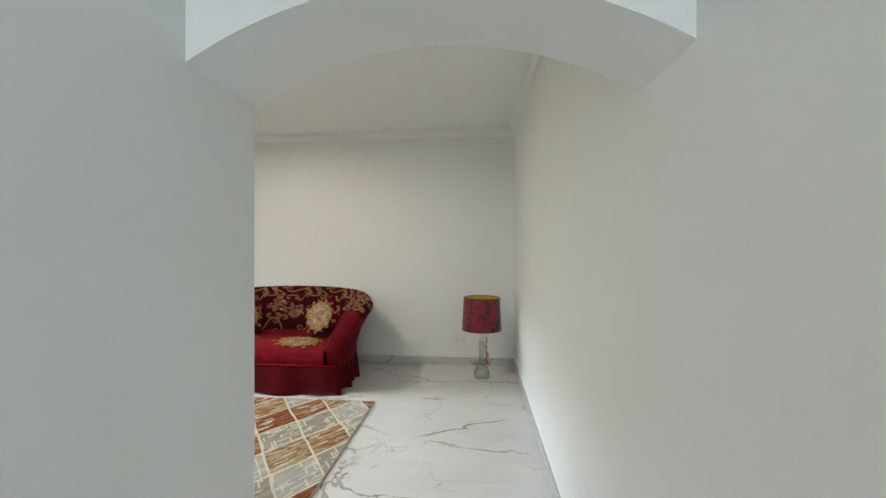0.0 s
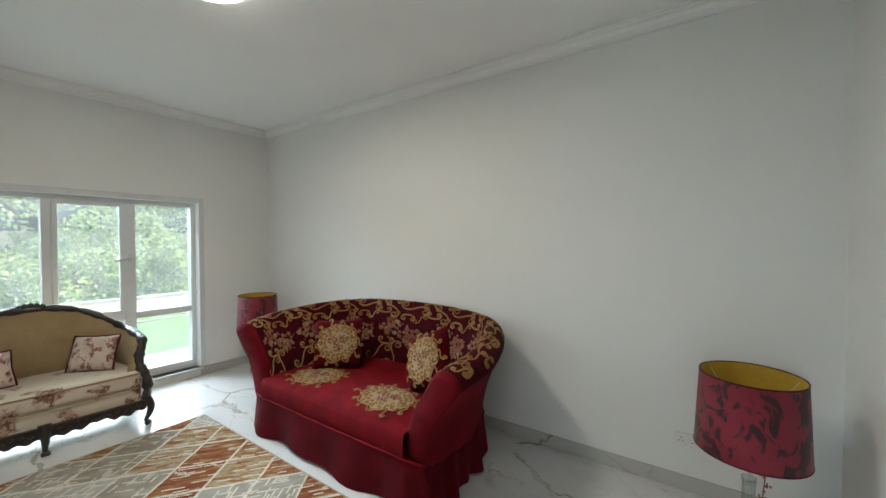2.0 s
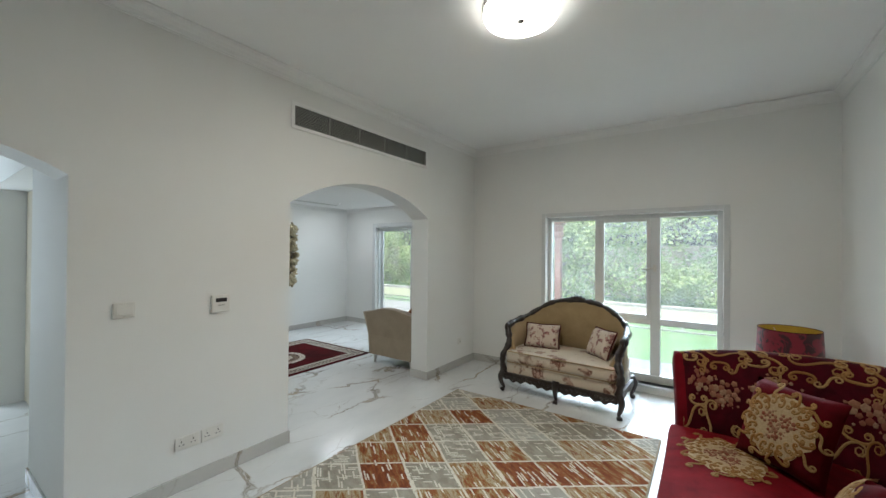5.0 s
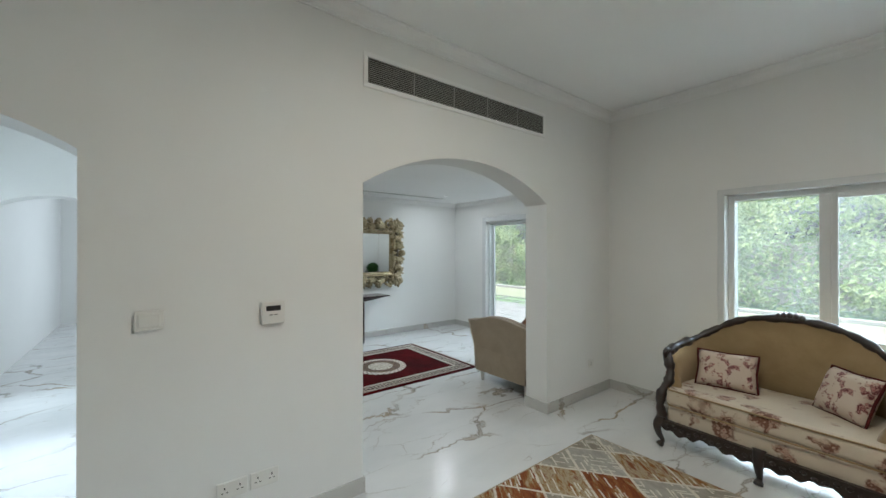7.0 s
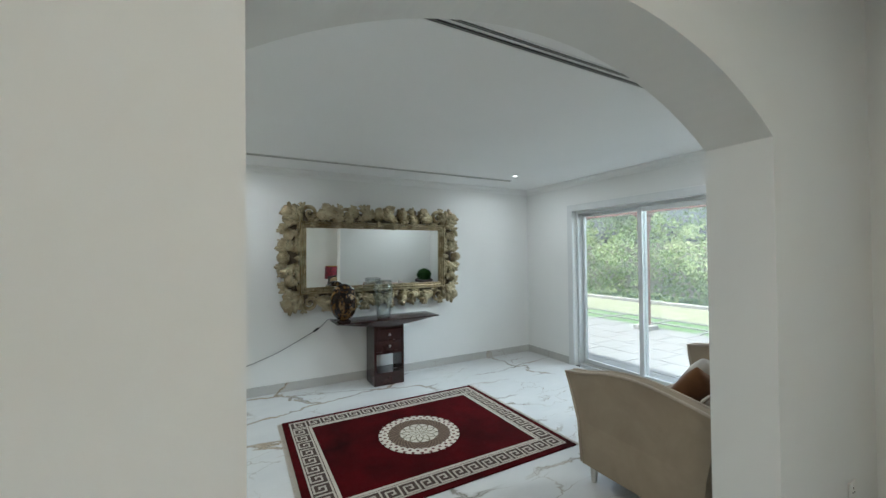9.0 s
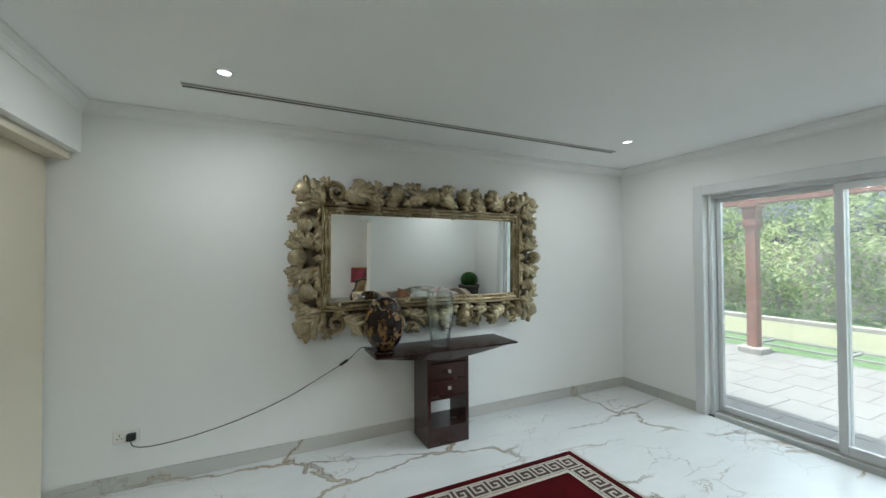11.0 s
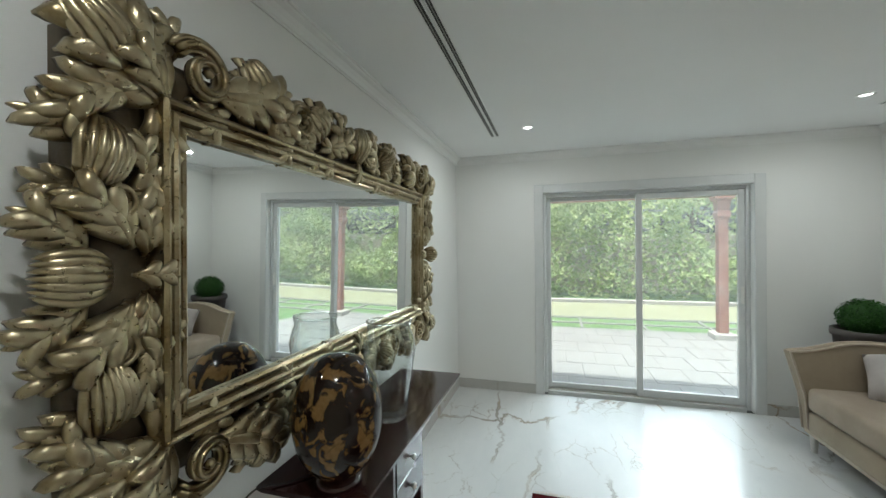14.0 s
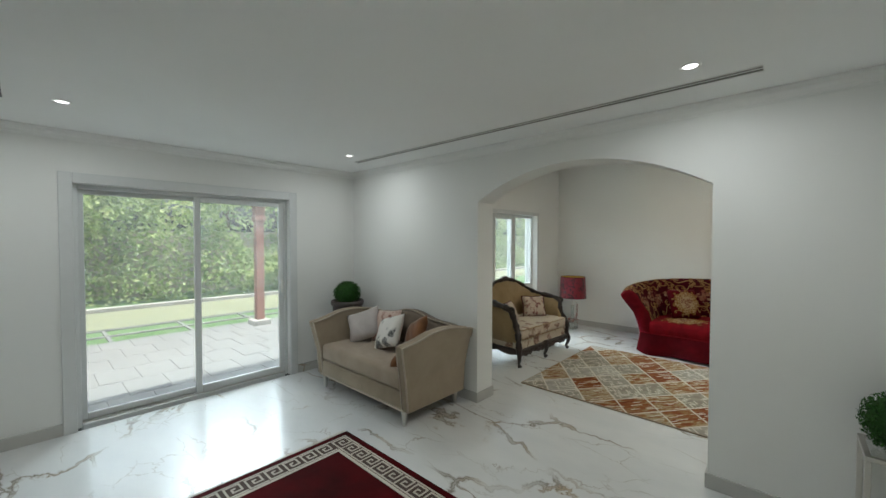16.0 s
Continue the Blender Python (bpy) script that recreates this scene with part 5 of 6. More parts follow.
# ---- carved mirror ----
class Carving:
    """Vertex and face lists of one carved piece; grooves and undersides take the dark umber."""

    def __init__(self):
        self.verts, self.faces, self.marks = [], [], []

    def finger(self, path, width, rise, n=11):
        """A rounded, ridged tongue along path (x, y, z): width and rise are functions of 0..1."""
        start = len(self.verts)
        last = len(path) - 1
        for i, p in enumerate(path):
            d = path[min(i + 1, last)] - path[max(i - 1, 0)]
            side = Vector((d.y, -d.x, 0))
            side = side.normalized() if side.length > 1e-9 else Vector((1, 0, 0))
            w, h = width(i / last), rise(i / last)
            for j in range(n):
                a = math.pi * (-0.22 + 1.44 * j / (n - 1))
                ridge = 1.12 if j % 2 == 0 else 0.90
                self.verts.append(p + side * (w * math.cos(a)) + Vector((0, 0, h * math.sin(a) * ridge)))
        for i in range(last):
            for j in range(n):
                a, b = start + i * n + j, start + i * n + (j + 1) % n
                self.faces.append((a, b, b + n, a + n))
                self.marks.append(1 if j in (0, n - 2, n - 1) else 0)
        for i in (0, last):
            self.faces.append([start + i * n + j for j in range(n)])
            self.marks.append(0)

    def mesh(self, name):
        me = bpy.data.meshes.new(name)
        me.from_pydata([tuple(v) for v in self.verts], [], self.faces)
        bm = bmesh.new()
        bm.from_mesh(me)
        bmesh.ops.recalc_face_normals(bm, faces=bm.faces)
        bm.to_mesh(me)
        bm.free()
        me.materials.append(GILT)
        me.materials.append(UMBER)
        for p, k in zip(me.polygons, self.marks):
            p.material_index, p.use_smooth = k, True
        return me


def rounded(w, tip=0.5):
    """Half width of a tongue: narrow at its root, full near the tip, closed round."""
    return lambda t: w * (0.45 + 0.55 * math.sin(math.pi * min(0.5, t * 0.75))) * math.sqrt(max(0.02, 1 - max(0.0, (t - tip) / (1 - tip)) ** 2.4))


def spray(length, width, bend, pairs):
    """An acanthus leaf along +y: a bent rib with pairs of tongues that roll outwards."""
    c = Carving()
    rib, way, p = [], 0.0, Vector((0, 0, 0))
    for i in range(15):
        t = i / 14
        rib.append(p + Vector((0, 0, 0.20 * length * math.sin(math.pi * (0.1 + 0.75 * t)))))
        way = bend * t * t
        p = p + Vector((math.sin(way), math.cos(way), 0)) * length / 14
    c.finger(rib, rounded(0.095 * length, 0.6), lambda t: 0.085 * length * (1.05 - 0.4 * t))
    for k in range(pairs):
        f = k / pairs
        i = int(1 + 11 * f)
        d = rib[i + 1] - rib[i]
        lead = math.atan2(d.x, d.y)
        reach = width * (0.95 - 0.45 * f) * (0.8 if k == 0 else 1)
        for s in (-1, 1):
            q, path = rib[i].copy(), []
            for j in range(9):
                t = j / 8
                a = lead + s * (0.30 + 0.80 * t * t + 0.2 * t)
                path.append(q + Vector((0, 0, reach * (0.22 * math.sin(math.pi * t * 0.9) - 0.18 * t - 0.06 * (k % 2)))))
                q = q + Vector((math.sin(a), math.cos(a), 0)) * reach * 1.1 / 8
            c.finger(path, rounded(0.215 * width * (1 - 0.30 * f), 0.5), lambda t, f=f: 0.18 * width * (1 - 0.25 * f) * (0.6 + 0.5 * t))
    return c.mesh("acanthus_leaf")


def bud(length, width, flutes):
    """A swelling fluted shell along +y whose tips open a little."""
    c = Carving()
    for k in range(flutes):
        s = 2 * k / (flutes - 1) - 1
        path = []
        for j in range(11):
            t = j / 10
            swell = 0.28 + 0.72 * math.sin(math.pi * min(1, 0.12 + 0.78 * t)) ** 0.8 + 0.16 * max(0, t - 0.75) * 4
            path.append(Vector((s * width * 0.42 * swell, length * t * (1 - 0.10 * s * s), width * 0.50 * math.sin(math.pi * (0.08 + 0.80 * t)) * (1 - 0.55 * s * s))))
        w = width * 0.56 / flutes
        c.finger(path, rounded(w * 1.25, 0.7), lambda t, w=w: w * 1.5)
    return c.mesh("acanthus_bud")


def volute(r, turns):
    """A C-scroll of three ribbed strands wound round the origin, its eye raised."""
    c = Carving()
    for k, off in enumerate((-1, 0, 1)):
        path = []
        for j in range(30):
            t = j / 29
            a = turns * 2 * math.pi * t
            q = r * (1 - 0.80 * t) + off * r * 0.20 * (1 - 0.62 * t)
            path.append(Vector((q * math.cos(a), q * math.sin(a), r * (0.18 + 0.42 * t + (0.16 if off == 0 else 0)))))
        c.finger(path, lambda t: r * 0.135 * (1 - 0.55 * t), lambda t: r * 0.26 * (1 - 0.4 * t))
    path = [Vector((0, -r * 0.16 + r * 0.32 * j / 6, r * 0.62)) for j in range(7)]
    c.finger(path, lambda t: r * 0.17 * math.sqrt(max(0.03, 1 - (2 * t - 1) ** 2)), lambda t: r * 0.2 * math.sqrt(max(0.03, 1 - (2 * t - 1) ** 2)))
    return c.mesh("acanthus_volute")


def mesh_of(name, bm, material, smooth=True):
    bmesh.ops.recalc_face_normals(bm, faces=bm.faces)
    me = bpy.data.meshes.new(name)
    bm.to_mesh(me)
    bm.free()
    for p in me.polygons:
        p.use_smooth = smooth
    me.materials.append(material)
    return me


def carved_mirror():
    # local frame: x along the wall, y out of the wall, z up; the mirror's centre at z = 0
    mir = thing("wall_mirror", -3.60, BY0, 1.527, 0, "large wall mirror in a carved silver-gilt acanthus leaf frame", "mirror")
    mir.matrix_basis = pose(-3.60, BY0 + 0.008, 1.527, -1.0, 0, 0)      # hangs leaning slightly forward
    gx, gz = 0.862, 0.350      # half size of the glass
    fx, fz = 1.07, 0.530       # half size of the carved ground
    part("mirror_glass", boxed(-gx - 0.03, gx + 0.03, 0.105, 0.112, -gz - 0.03, gz + 0.03), MIRROR, mir, "clear silvered glass")

    def ring(x, z, y):
        return [(-x, y, -z), (x, y, -z), (x, y, z), (-x, y, z)]
    prof = [(-0.005, 0.114), (-0.005, 0.130), (0.004, 0.138), (0.012, 0.136), (0.017, 0.128), (0.024, 0.144), (0.034, 0.150), (0.042, 0.146), (0.047, 0.136), (0.054, 0.152), (0.062, 0.156), (0.070, 0.148), (0.076, 0.09)]
    part("inner_moulding", loft(bmesh.new(), [ring(gx + d, gz + d, y) for d, y in prof], True, False), GILT, mir, "ribbed silver-gilt inner moulding")
    back = [(0.05, 0.02), (0.06, 0.095), (0.14, 0.105), (0.21, 0.080), (fx - gx, 0.03), (fx - gx, 0.004)]
    carved = part("carved_frame", loft(bmesh.new(), [ring(gx + d, gz + (d * (fz - gz) / (fx - gx) if d > 0.08 else d), y) for d, y in back], True, False), UMBER, mir, "dark umber ground of the carving", True)
    kinds = {"S": spray(0.28, 0.150, 0.9, 4), "T": spray(0.22, 0.130, 1.3, 3), "R": spray(0.135, 0.095, 0.5, 2), "Q": spray(0.18, 0.125, -0.4, 3),
             "B": bud(0.165, 0.130, 8), "C": bud(0.135, 0.112, 7), "V": volute(0.080, 1.35), "W": volute(0.058, 1.25)}
    rng = random.Random(21)
    basis = Matrix(((1, 0, 0, 0), (0, 0, 1, 0), (0, 1, 0, 0), (0, 0, 0, 1)))      # leaf's y to z, its face outwards

    def leaf(x, z, turn, k, out=0.10, scale=1.0, tilt=0.0, hand=1, sx=1, sz=1):
        """turn: the way it grows in the plane of the wall, degrees from +x towards +z."""
        ob = new(kinds[k].name.split(".")[0], kinds[k])
        ob.parent = carved
        x, z = (x - 0.034 if x > 0.9 else x * 0.98), (z - 0.022 if z > 0.4 else z)
        m = Matrix.Translation((x, out, z)) @ pose(0, 0, 0, 0, 90 - turn - rng.uniform(-5, 5), 0) @ basis @ pose(0, 0, 0, tilt, 0, 0) @ Matrix.Diagonal((hand, 1, 1, 1))
        ob.matrix_basis = Matrix.Diagonal((sx, 1, sz, 1)) @ m @ Matrix.Scale(scale * rng.uniform(0.95, 1.06), 4)

    quarter = (
        # the corner: a shell at the tip, large leaves along both sides of it
        (0.93, 0.40, 62, "S", 0.085, 1.0, 0, 1), (0.93, 0.42, 26, "S", 0.085, 1.0, 0, -1), (1.035, 0.475, 44, "B", 0.110, 0.95, 8, 1),
        (1.00, 0.44, -12, "T", 0.095, 0.90, 0, 1), (1.00, 0.45, 100, "Q", 0.085, 0.95, 0, -1), (0.97, 0.44, 45, "R", 0.135, 1.1, 10, 1), (1.10, 0.40, -62, "R", 0.10, 1.0, 0, -1),
        # the long side, from the corner to the middle
        (0.84, 0.535, 120, "V", 0.115, 1.0, 0, 1), (0.80, 0.50, 168, "S", 0.100, 1.0, 4, 1), (0.74, 0.48, 128, "T", 0.080, 0.95, 0, -1), (0.90, 0.54, 88, "R", 0.09, 0.95, 0, 1),
        (0.60, 0.535, 60, "C", 0.110, 1.0, 8, 1), (0.62, 0.50, 170, "Q", 0.09, 1.0, 4, 1), (0.52, 0.54, 112, "R", 0.09, 1.0, 0, -1), (0.66, 0.545, 95, "R", 0.085, 0.9, 0, 1),
        (0.42, 0.535, 40, "W", 0.115, 1.15, 0, -1), (0.44, 0.49, 150, "T", 0.095, 1.0, 6, 1), (0.34, 0.50, 100, "Q", 0.085, 0.85, 0, 1), (0.27, 0.52, 40, "C", 0.115, 1.0, 8, 1),
        (0.24, 0.49, 160, "S", 0.095, 0.82, 6, 1), (0.18, 0.54, 84, "R", 0.09, 1.0, 0, 1), (0.10, 0.50, 56, "T", 0.095, 0.85, 4, -1), (0.13, 0.53, 200, "W", 0.115, 1.0, 0, 1),
        # sprigs laid over the inner moulding
        (0.78, 0.475, -66, "R", 0.120, 0.85, -6, 1), (0.50, 0.470, -96, "R", 0.120, 0.80, -6, -1), (0.22, 0.470, -78, "R", 0.120, 0.85, -6, 1), (0.35, 0.465, -110, "R", 0.115, 0.75, -6, 1),
        # smaller leaves that fill the ground beside the moulding
        (0.86, 0.47, 200, "R", 0.105, 0.95, 0, 1), (0.70, 0.47, 150, "R", 0.105, 0.95, 0, -1), (0.58, 0.47, 205, "R", 0.105, 1.0, 0, 1), (0.43, 0.475, 190, "R", 0.105, 0.9, 0, -1),
        (0.30, 0.47, 20, "R", 0.105, 0.95, 0, 1), (0.15, 0.47, 10, "R", 0.105, 0.95, 0, -1), (0.06, 0.50, 150, "R", 0.105, 0.9, 0, 1), (0.98, 0.40, 250, "R", 0.105, 1.0, 0, 1),
        (0.985, 0.27, 260, "R", 0.105, 1.0, 0, -1), (0.985, 0.16, 100, "R", 0.105, 0.95, 0, 1), (0.985, 0.04, 80, "R", 0.105, 0.95, 0, -1), (1.03, 0.20, 230, "Q", 0.095, 0.8, 0, 1),
        # the short side
        (1.07, 0.33, -84, "B", 0.110, 0.88, 6, 1), (1.09, 0.28, 22, "R", 0.085, 0.9, 0, 1), (1.06, 0.165, 18, "V", 0.105, 0.80, 0, -1), (1.02, 0.06, 58, "T", 0.100, 0.88, 4, 1),
        (1.09, 0.05, 40, "Q", 0.085, 0.80, 0, -1), (1.09, 0.20, -12, "R", 0.080, 0.85, 0, 1), (0.99, 0.31, 190, "R", 0.115, 0.75, -6, 1), (0.99, 0.13, 168, "R", 0.115, 0.78, -6, -1), (1.00, 0.22, 80, "R", 0.12, 0.8, 4, 1),
    )
    for sx in (-1, 1):
        for sz in (-1, 1):
            for x, z, turn, k, out, scale, tilt, hand in quarter:
                leaf(x, z, turn, k, out, scale, tilt, hand, sx, sz)
        leaf(1.075, 0.0, 0, "C", 0.12, 1.0, 6, 1, sx)
        leaf(1.03, 0.0, 180, "R", 0.135, 0.75, 0, 1, sx)
    for sz in (-1, 1):
        leaf(0.0, 0.475, 90, "B", 0.12, 1.0, 6, 1, 1, sz)
        leaf(0.0, 0.475, -90, "R", 0.135, 0.8, -6, 1, 1, sz)
    return mir


carved_mirror()


# ---- plants ----
def leaf_green(name, a, b, c, clumps=0.0):
    """Leaf colours from a to c, leaf by leaf; clumps adds branches of younger or older growth."""
    k = Mat(name, 0.55)
    pick = k.island()
    if clumps:
        pick = k.math('ADD', k.math('MULTIPLY', pick, 1 - clumps * 0.5), k.math('MULTIPLY', k.math('SUBTRACT', k.noise(0.75, 4, 0.6), 0.40), clumps * 1.9))
    col = k.ramp(pick, (0.0, a), (0.5, b), (1.0, c))
    thin, blend = k.t.nodes.new("ShaderNodeBsdfTranslucent"), k.t.nodes.new("ShaderNodeMixShader")
    k.link(col, thin.inputs[0])
    blend.inputs[0].default_value = 0.4
    k.t.links.new(k.b.outputs[0], blend.inputs[1])
    k.t.links.new(thin.outputs[0], blend.inputs[2])
    k.t.links.new(blend.outputs[0], k.t.nodes["Material Output"].inputs[0])
    return k.set(col)


BOX_GREEN = leaf_green("boxwood_green", (0.012, 0.055, 0.006), (0.025, 0.10, 0.010), (0.045, 0.15, 0.018))
HEDGE_GREEN = leaf_green("hedge_green", (0.17, 0.24, 0.08), (0.29, 0.37, 0.13), (0.48, 0.50, 0.26), 0.7)
TREE_GREEN = leaf_green("tree_green", (0.18, 0.25, 0.10), (0.31, 0.38, 0.17), (0.48, 0.50, 0.30), 0.5)
POT = plain("dark_brown_planter", (0.05, 0.04, 0.035), 0.5, 0, 0.2, 20, 0.2)
SOIL = plain("soil", (0.04, 0.03, 0.02), 0.95)
BARK = plain("bark", (0.12, 0.09, 0.065), 0.9, 0, 0.3, 12, 0.6)


def leaf_quad(verts, faces, p, n, size, rng, narrow=0.45):
    """One small folded leaf at p, facing about n, added to lists."""
    n = (n + Vector((rng.gauss(0, .5), rng.gauss(0, .5), rng.gauss(0, .5)))).normalized()
    a = n.orthogonal().normalized()
    a = Matrix.Rotation(rng.uniform(0, 6.28), 3, n) @ a
    b = n.cross(a)
    k = len(verts)
    verts += [p - a * size * 0.5, p + b * size * narrow * 0.5 + n * size * 0.1, p + a * size * 0.5, p - b * size * narrow * 0.5 + n * size * 0.1]
    faces += [(k, k + 1, k + 2), (k, k + 2, k + 3)]


def leaves(name, verts, faces, material, parent=None, label=""):
    me = bpy.data.meshes.new(name)
    me.from_pydata([tuple(v) for v in verts], [], faces)
    me.materials.append(material)
    ob = new(name, me)
    if parent:
        ob.parent = parent
    if label:
        tagged(ob, label)
    return ob


def topiary(x, y, height, radius, seed, pot):
    t = thing("topiary", x, y, 0, 0, "round clipped boxwood ball in a dark planter" if pot else "small green boxwood ball on a metal stand", "plant")
    rng = random.Random(seed)
    verts, faces = [], []
    c = Vector((0, 0, height))
    for i in range(2600):
        d = Vector((rng.gauss(0, 1), rng.gauss(0, 1), rng.gauss(0, 1))).normalized()
        p = c + Vector((d.x, d.y, d.z * 0.92)) * radius * rng.uniform(0.82, 1.04)
        leaf_quad(verts, faces, p, d, rng.uniform(0.016, 0.028), rng)
    leaves("crown", verts, faces, BOX_GREEN, t, "dense small green leaves")
    bm = bmesh.new()
    bmesh.ops.create_icosphere(bm, subdivisions=3, radius=radius * 0.84, matrix=Matrix.Translation(c))
    part("inner_foliage", bm, BOX_GREEN, t, "", True)
    if pot:
        zt = height - radius * 0.55
        prof = [(0.05, 0.001), (0.125, 0.001), (0.13, 0.01), (0.185, zt - 0.06), (0.20, zt - 0.055), (0.205, zt - 0.03), (0.20, zt), (0.18, zt), (0.17, zt - 0.03)]
        part("planter", lathe(bmesh.new(), prof, 32), POT, t, "dark ribbed planter", True)
        part("soil", lathe(bmesh.new(), [(0.171, zt - 0.03), (0.16, zt - 0.028), (0.01, zt - 0.025)], 24), SOIL, t)
    return t


topiary(-5.83, 0.62, 0.965, 0.165, 3, True)

# metal stand with a small green ball in the corner by the hall
stand = thing("plant_stand", -1.24, 0.72, 0, 0, "grey metal plant stand with a glass top", "plant stand")
for sx in (-1, 1):
    for sy in (-1, 1):
        part("leg", boxed(sx * 0.14 - 0.012, sx * 0.14 + 0.012, sy * 0.14 - 0.012, sy * 0.14 + 0.012, 0, 0.60, bevel=0.003, seg=1), STEEL, stand)
bm = bmesh.new()
for d in ((-0.152, 0.152, -0.152, -0.128), (-0.152, 0.152, 0.128, 0.152), (-0.152, -0.128, -0.128, 0.128), (0.128, 0.152, -0.128, 0.128)):
    box(bm, *d, 0.60, 0.622, bevel=0.002, seg=1)
part("top_frame", bm, STEEL, stand)
part("glass_top", boxed(-0.128, 0.128, -0.128, 0.128, 0.612, 0.62), GLASS, stand)
ball = topiary(-1.24, 0.72, 0.14, 0.165, 8, False)
ball.location.z = 0.622

# ---- garden ----
k = Mat("lawn", 0.9)
g = k.noise(3.0, 4)
GRASS = k.set(k.mix(k.ramp(g, (0.3, 0.0), (0.75, 1.0)), k.mix(k.noise(60, 3), (0.062, 0.14, 0.042), (0.10, 0.19, 0.065)), (0.13, 0.20, 0.085)), None, k.noise(220, 3), 0.6, 0.02)
# far strip of lawn, its bleaching by sunlight put into a paler colour
k = Mat("dry_pale_lawn", 0.9)
SUNLIT_LAWN = k.set(k.mix(k.noise(4, 4), (0.18, 0.195, 0.12), (0.23, 0.235, 0.16)), None, k.noise(140, 3), 0.5, 0.01)
k = Mat("pale_paver", 0.8)
PAVER = k.set(k.mix(k.math('ADD', k.math('MULTIPLY', k.rand(), 0.6), k.math('MULTIPLY', k.noise(9, 4), 0.4)), (0.185, 0.185, 0.182), (0.205, 0.204, 0.20)), None, k.noise(70, 4), 0.35, 0.006)
GROUT = plain("paver_joint_sand", (0.172, 0.170, 0.165), 0.95)
TERRA = plain("terracotta_red_paint", (0.27, 0.125, 0.095), 0.6, 0, 0.15, 8, 0.15)
STONE = plain("white_plaster", (0.34, 0.33, 0.305), 0.8)

structure("ground", boxed(-220, 220, -220, 220, -0.40, -0.13), GRASS)
structure("pavement", boxed(-9.9, -6.385, -9.0, 1.75, -0.129, -0.075), GROUT)
structure("side_pavement", boxed(-6.9, -5.385, 1.75, 9.0, -0.129, -0.06), STONE)
# lawn strip in the sun-bleached colour
structure("garden_path", boxed(-13.6, -11.4, -40, 40, -0.129, -0.10), SUNLIT_LAWN)
structure("garden_kerb", boxed(-13.78, -13.6, -40, 40, -0.129, 0.0, bevel=0.015), STONE)


def timber_post(x, y):
    p = thing("pergola_post", x, y, -0.13, 0, "terracotta-red painted wooden pergola post on a white base", "post", "pergola posts")
    part("base", boxed(-0.17, 0.17, -0.17, 0.17, 0.0, 0.16, bevel=0.02), STONE, p, "white plaster base")
    part("shaft", boxed(-0.075, 0.075, -0.075, 0.075, 0.16, 2.47, bevel=0.012), TERRA, p)
    bm = bmesh.new()
    loft(bm, [[(s * x, s * y, z) for x, y in ((-1, -1), (1, -1), (1, 1), (-1, 1))] for s, z in ((0.076, 2.10), (0.10, 2.16), (0.10, 2.22), (0.085, 2.26), (0.10, 2.42), (0.14, 2.46), (0.14, 2.50))])
    part("capital", bm, TERRA, p)
    return p


timber_post(-9.6, 1.02)
timber_post(-9.6, -3.12)
beam = thing("pergola_beam", -9.6, 1.0, 2.37, 0, "long terracotta-red painted timber beam on the posts", "beam")
part("timber", boxed(-0.08, 0.08, -7.0, 0.2, 0.0, 0.20, bevel=0.01), TERRA, beam)

rng = random.Random(11)


def bump_at(y, z):
    return 1.1 * noise.noise(Vector((y * 0.75, z * 0.9, 3.1))) + 0.45 * noise.noise(Vector((y * 1.7, z * 1.9, 7.7)))


def hedge(x, y0, y1, height, count, material, size):
    verts, faces = [], []
    for i in range(count):
        y, z = rng.uniform(y0, y1), rng.uniform(0, 1) ** 0.85
        top = height * (0.80 + 0.75 * noise.noise(Vector((y * 0.45, 0, x))))
        zz = z * top
        p = Vector((x + bump_at(y, zz) - 0.5 * z * z + rng.uniform(-0.5, 0.08), y, -0.13 + zz))
        leaf_quad(verts, faces, p, Vector((1, 0, 0.5)), rng.uniform(size * 0.6, size * 1.4), rng, 0.55)
    ob = leaves("hedge", verts, faces, material)
    return tagged(ob, "tall loose green garden hedge with gaps", "hedge", kind="stuff")


hedge(-14.6, -22, 24, 3.5, 30000, HEDGE_GREEN, 0.14)
hedge(-15.4, -22, 24, 5.4, 18000, TREE_GREEN, 0.17)
structure("garden_wall", boxed(-16.6, -16.4, -40, 40, -0.13, 1.9), plain("garden_wall_render", (0.45, 0.40, 0.33), 0.9))


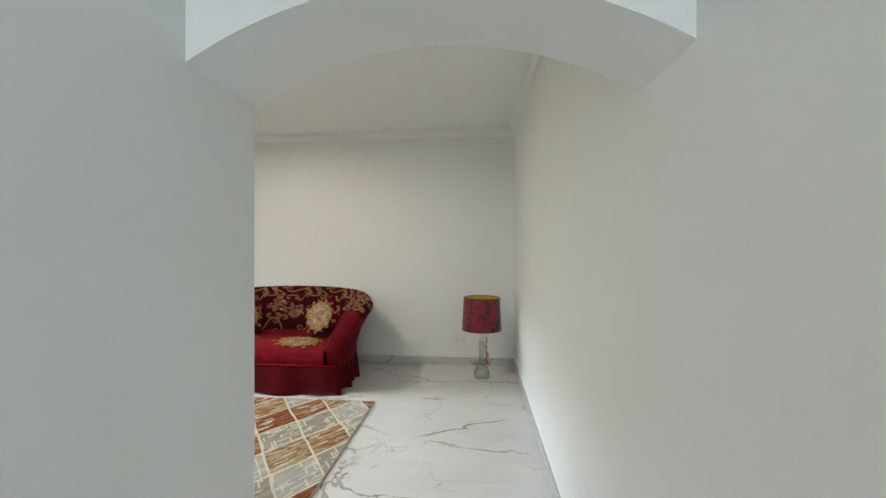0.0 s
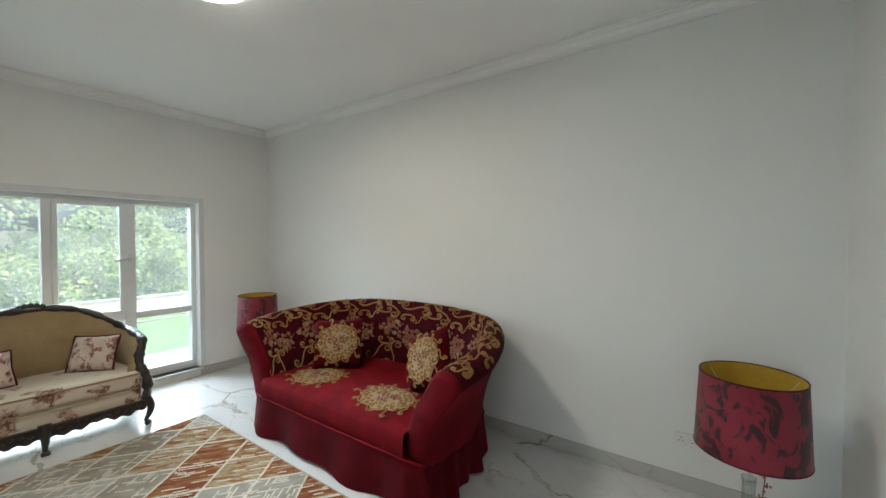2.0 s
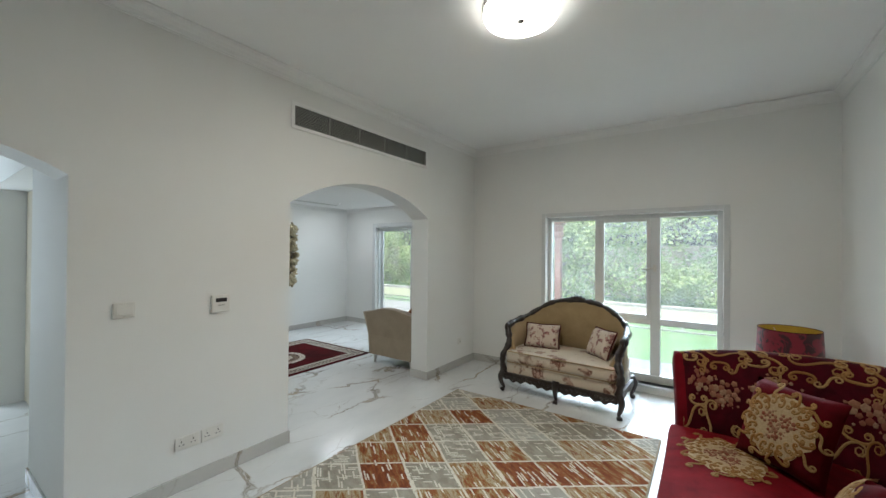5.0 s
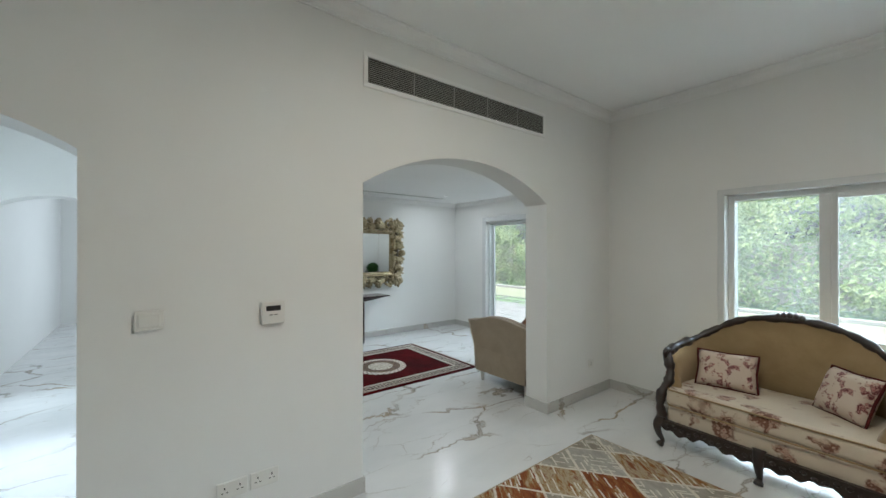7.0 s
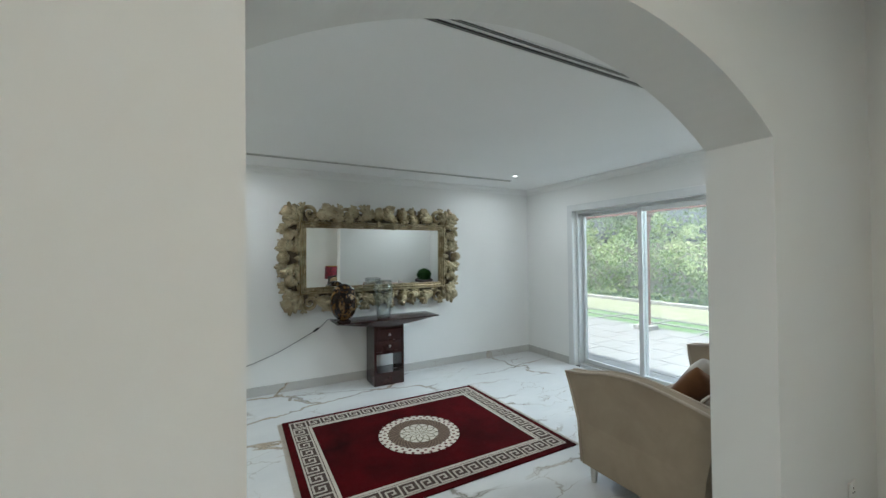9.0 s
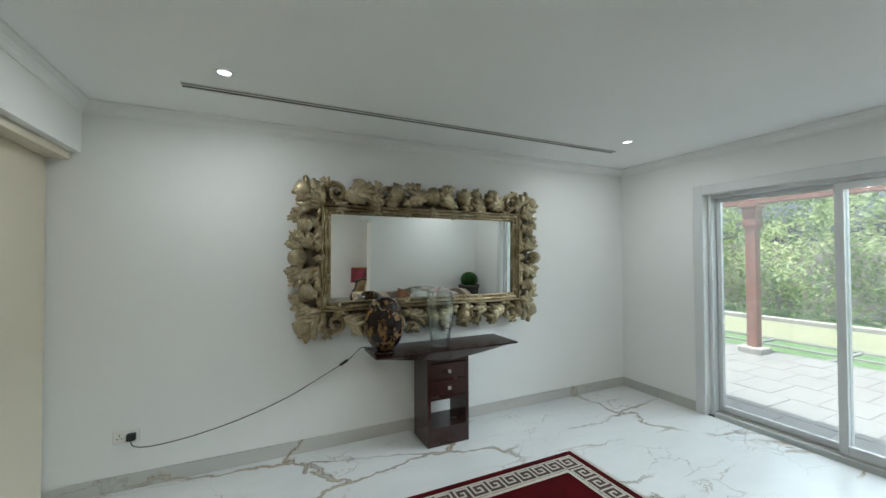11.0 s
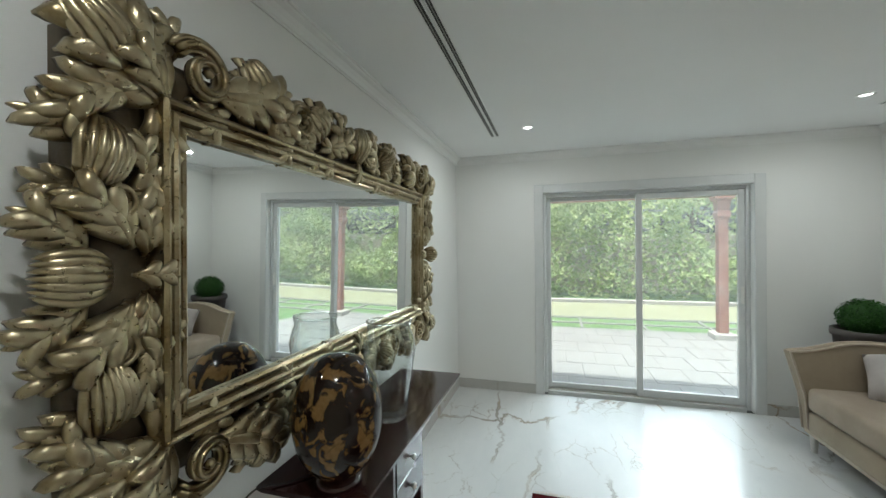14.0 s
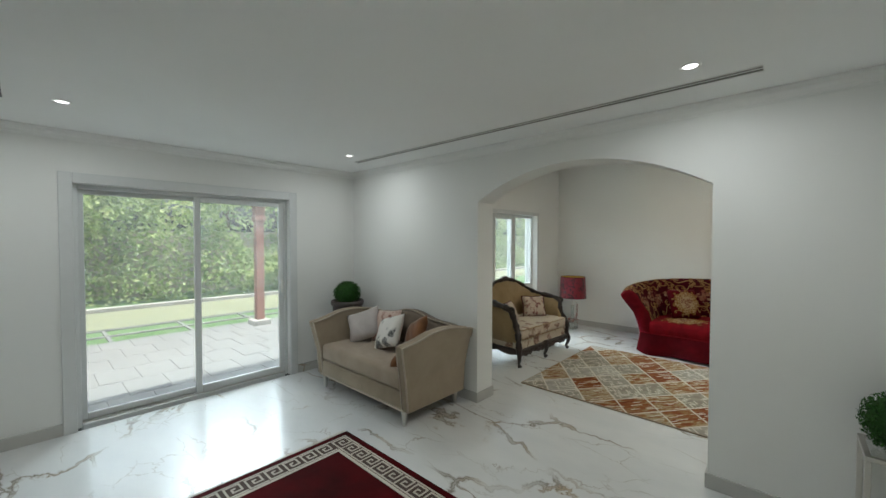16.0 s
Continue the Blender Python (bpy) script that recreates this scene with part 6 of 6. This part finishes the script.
def tree(x, y, h, spread, seed):
    t = thing("tree", x, y, -0.13, 0, "leafy green garden tree behind the hedge", "tree", "garden trees")
    r = random.Random(seed)
    trunk = curve_through([(0, 0, 0), (r.uniform(-.1, .1), r.uniform(-.1, .1), h * 0.3), (r.uniform(-.2, .2), r.uniform(-.2, .2), h * 0.6)], 9)
    part("trunk", tube(bmesh.new(), trunk, [lerp(0.13, 0.06, i / 8) for i in range(9)], 8), BARK, t)
    tips = []
    bm = bmesh.new()
    for i in range(9):
        a = i * 2.4 + r.uniform(-.4, .4)
        s = trunk[4 + i % 5]
        e = Vector((math.cos(a) * spread * r.uniform(.45, .95), math.sin(a) * spread * r.uniform(.45, .95), h * r.uniform(0.5, 0.97)))
        limb = curve_through([s, s.lerp(e, 0.5) + Vector((0, 0, 0.25)), e], 7)
        tube(bm, limb, [lerp(0.05, 0.012, q / 6) for q in range(7)], 6)
        tips += limb[3:]
    part("limbs", bm, BARK, t)
    verts, faces = [], []
    for c in tips:
        for q in range(2):
            cc = c + Vector((r.gauss(0, .35), r.gauss(0, .35), r.gauss(0, .28)))
            for i in range(60):
                d = Vector((r.gauss(0, 1), r.gauss(0, 1), r.gauss(0, 0.8)))
                p = cc + d * 0.28
                leaf_quad(verts, faces, p, d.normalized() + Vector((0.3, 0, 0.6)), r.uniform(0.10, 0.19), r, 0.5)
    leaves("crown", verts, faces, TREE_GREEN, t, "loose crown of many small leaves")
    return t


for i, (tx, ty, h) in enumerate(((-17.2, -9, 5.6), (-18, -4.8, 6.3), (-17.4, -0.8, 5.4), (-18.2, 3.2, 6.5), (-17.3, 7.4, 5.8), (-18, 12, 6.4), (-18, -14, 6.2))):
    tree(tx, ty, h, 2.1, 40 + i)

# patio pavers, each a piece of its own on shared meshes
stone = mesh_of("paver", boxed(-0.293, 0.293, -0.193, 0.193, 0.0, 0.05, bevel=0.006, seg=1), PAVER, False)
pave = bpy.data.objects["pavement"]
for i in range(6):
    for j in range(27):
        ob = new("paver", stone)
        ob.parent = pave
        ob.location = (-6.69 - i * 0.6, -9.0 + j * 0.4 + (0.2 if i % 2 else 0), -0.119 + 0.002 * math.sin(i * 7 + j * 3))
# grid of narrow kerb stones set in the lawn beyond the patio
rail = mesh_of("kerb_rail", boxed(-0.035, 0.035, -0.595, 0.595, 0.0, 0.05, bevel=0.008, seg=1), PAVER, False)
rung = mesh_of("kerb_rung", boxed(-0.275, 0.275, -0.03, 0.03, 0.0, 0.05, bevel=0.008, seg=1), PAVER, False)
grid = tagged(new("lawn_grid"), "grid of narrow pale kerb stones set in green lawn", "edging")
for j in range(14):
    for i in range(3):
        ob = new("rail", rail)
        ob.parent = grid
        ob.location = (-10.1 - i * 0.62, -9.0 + j * 1.2, -0.152)
    for i in range(2):
        ob = new("rung", rung)
        ob.parent = grid
        ob.location = (-10.41 - i * 0.62, -8.4 + j * 1.2, -0.153)
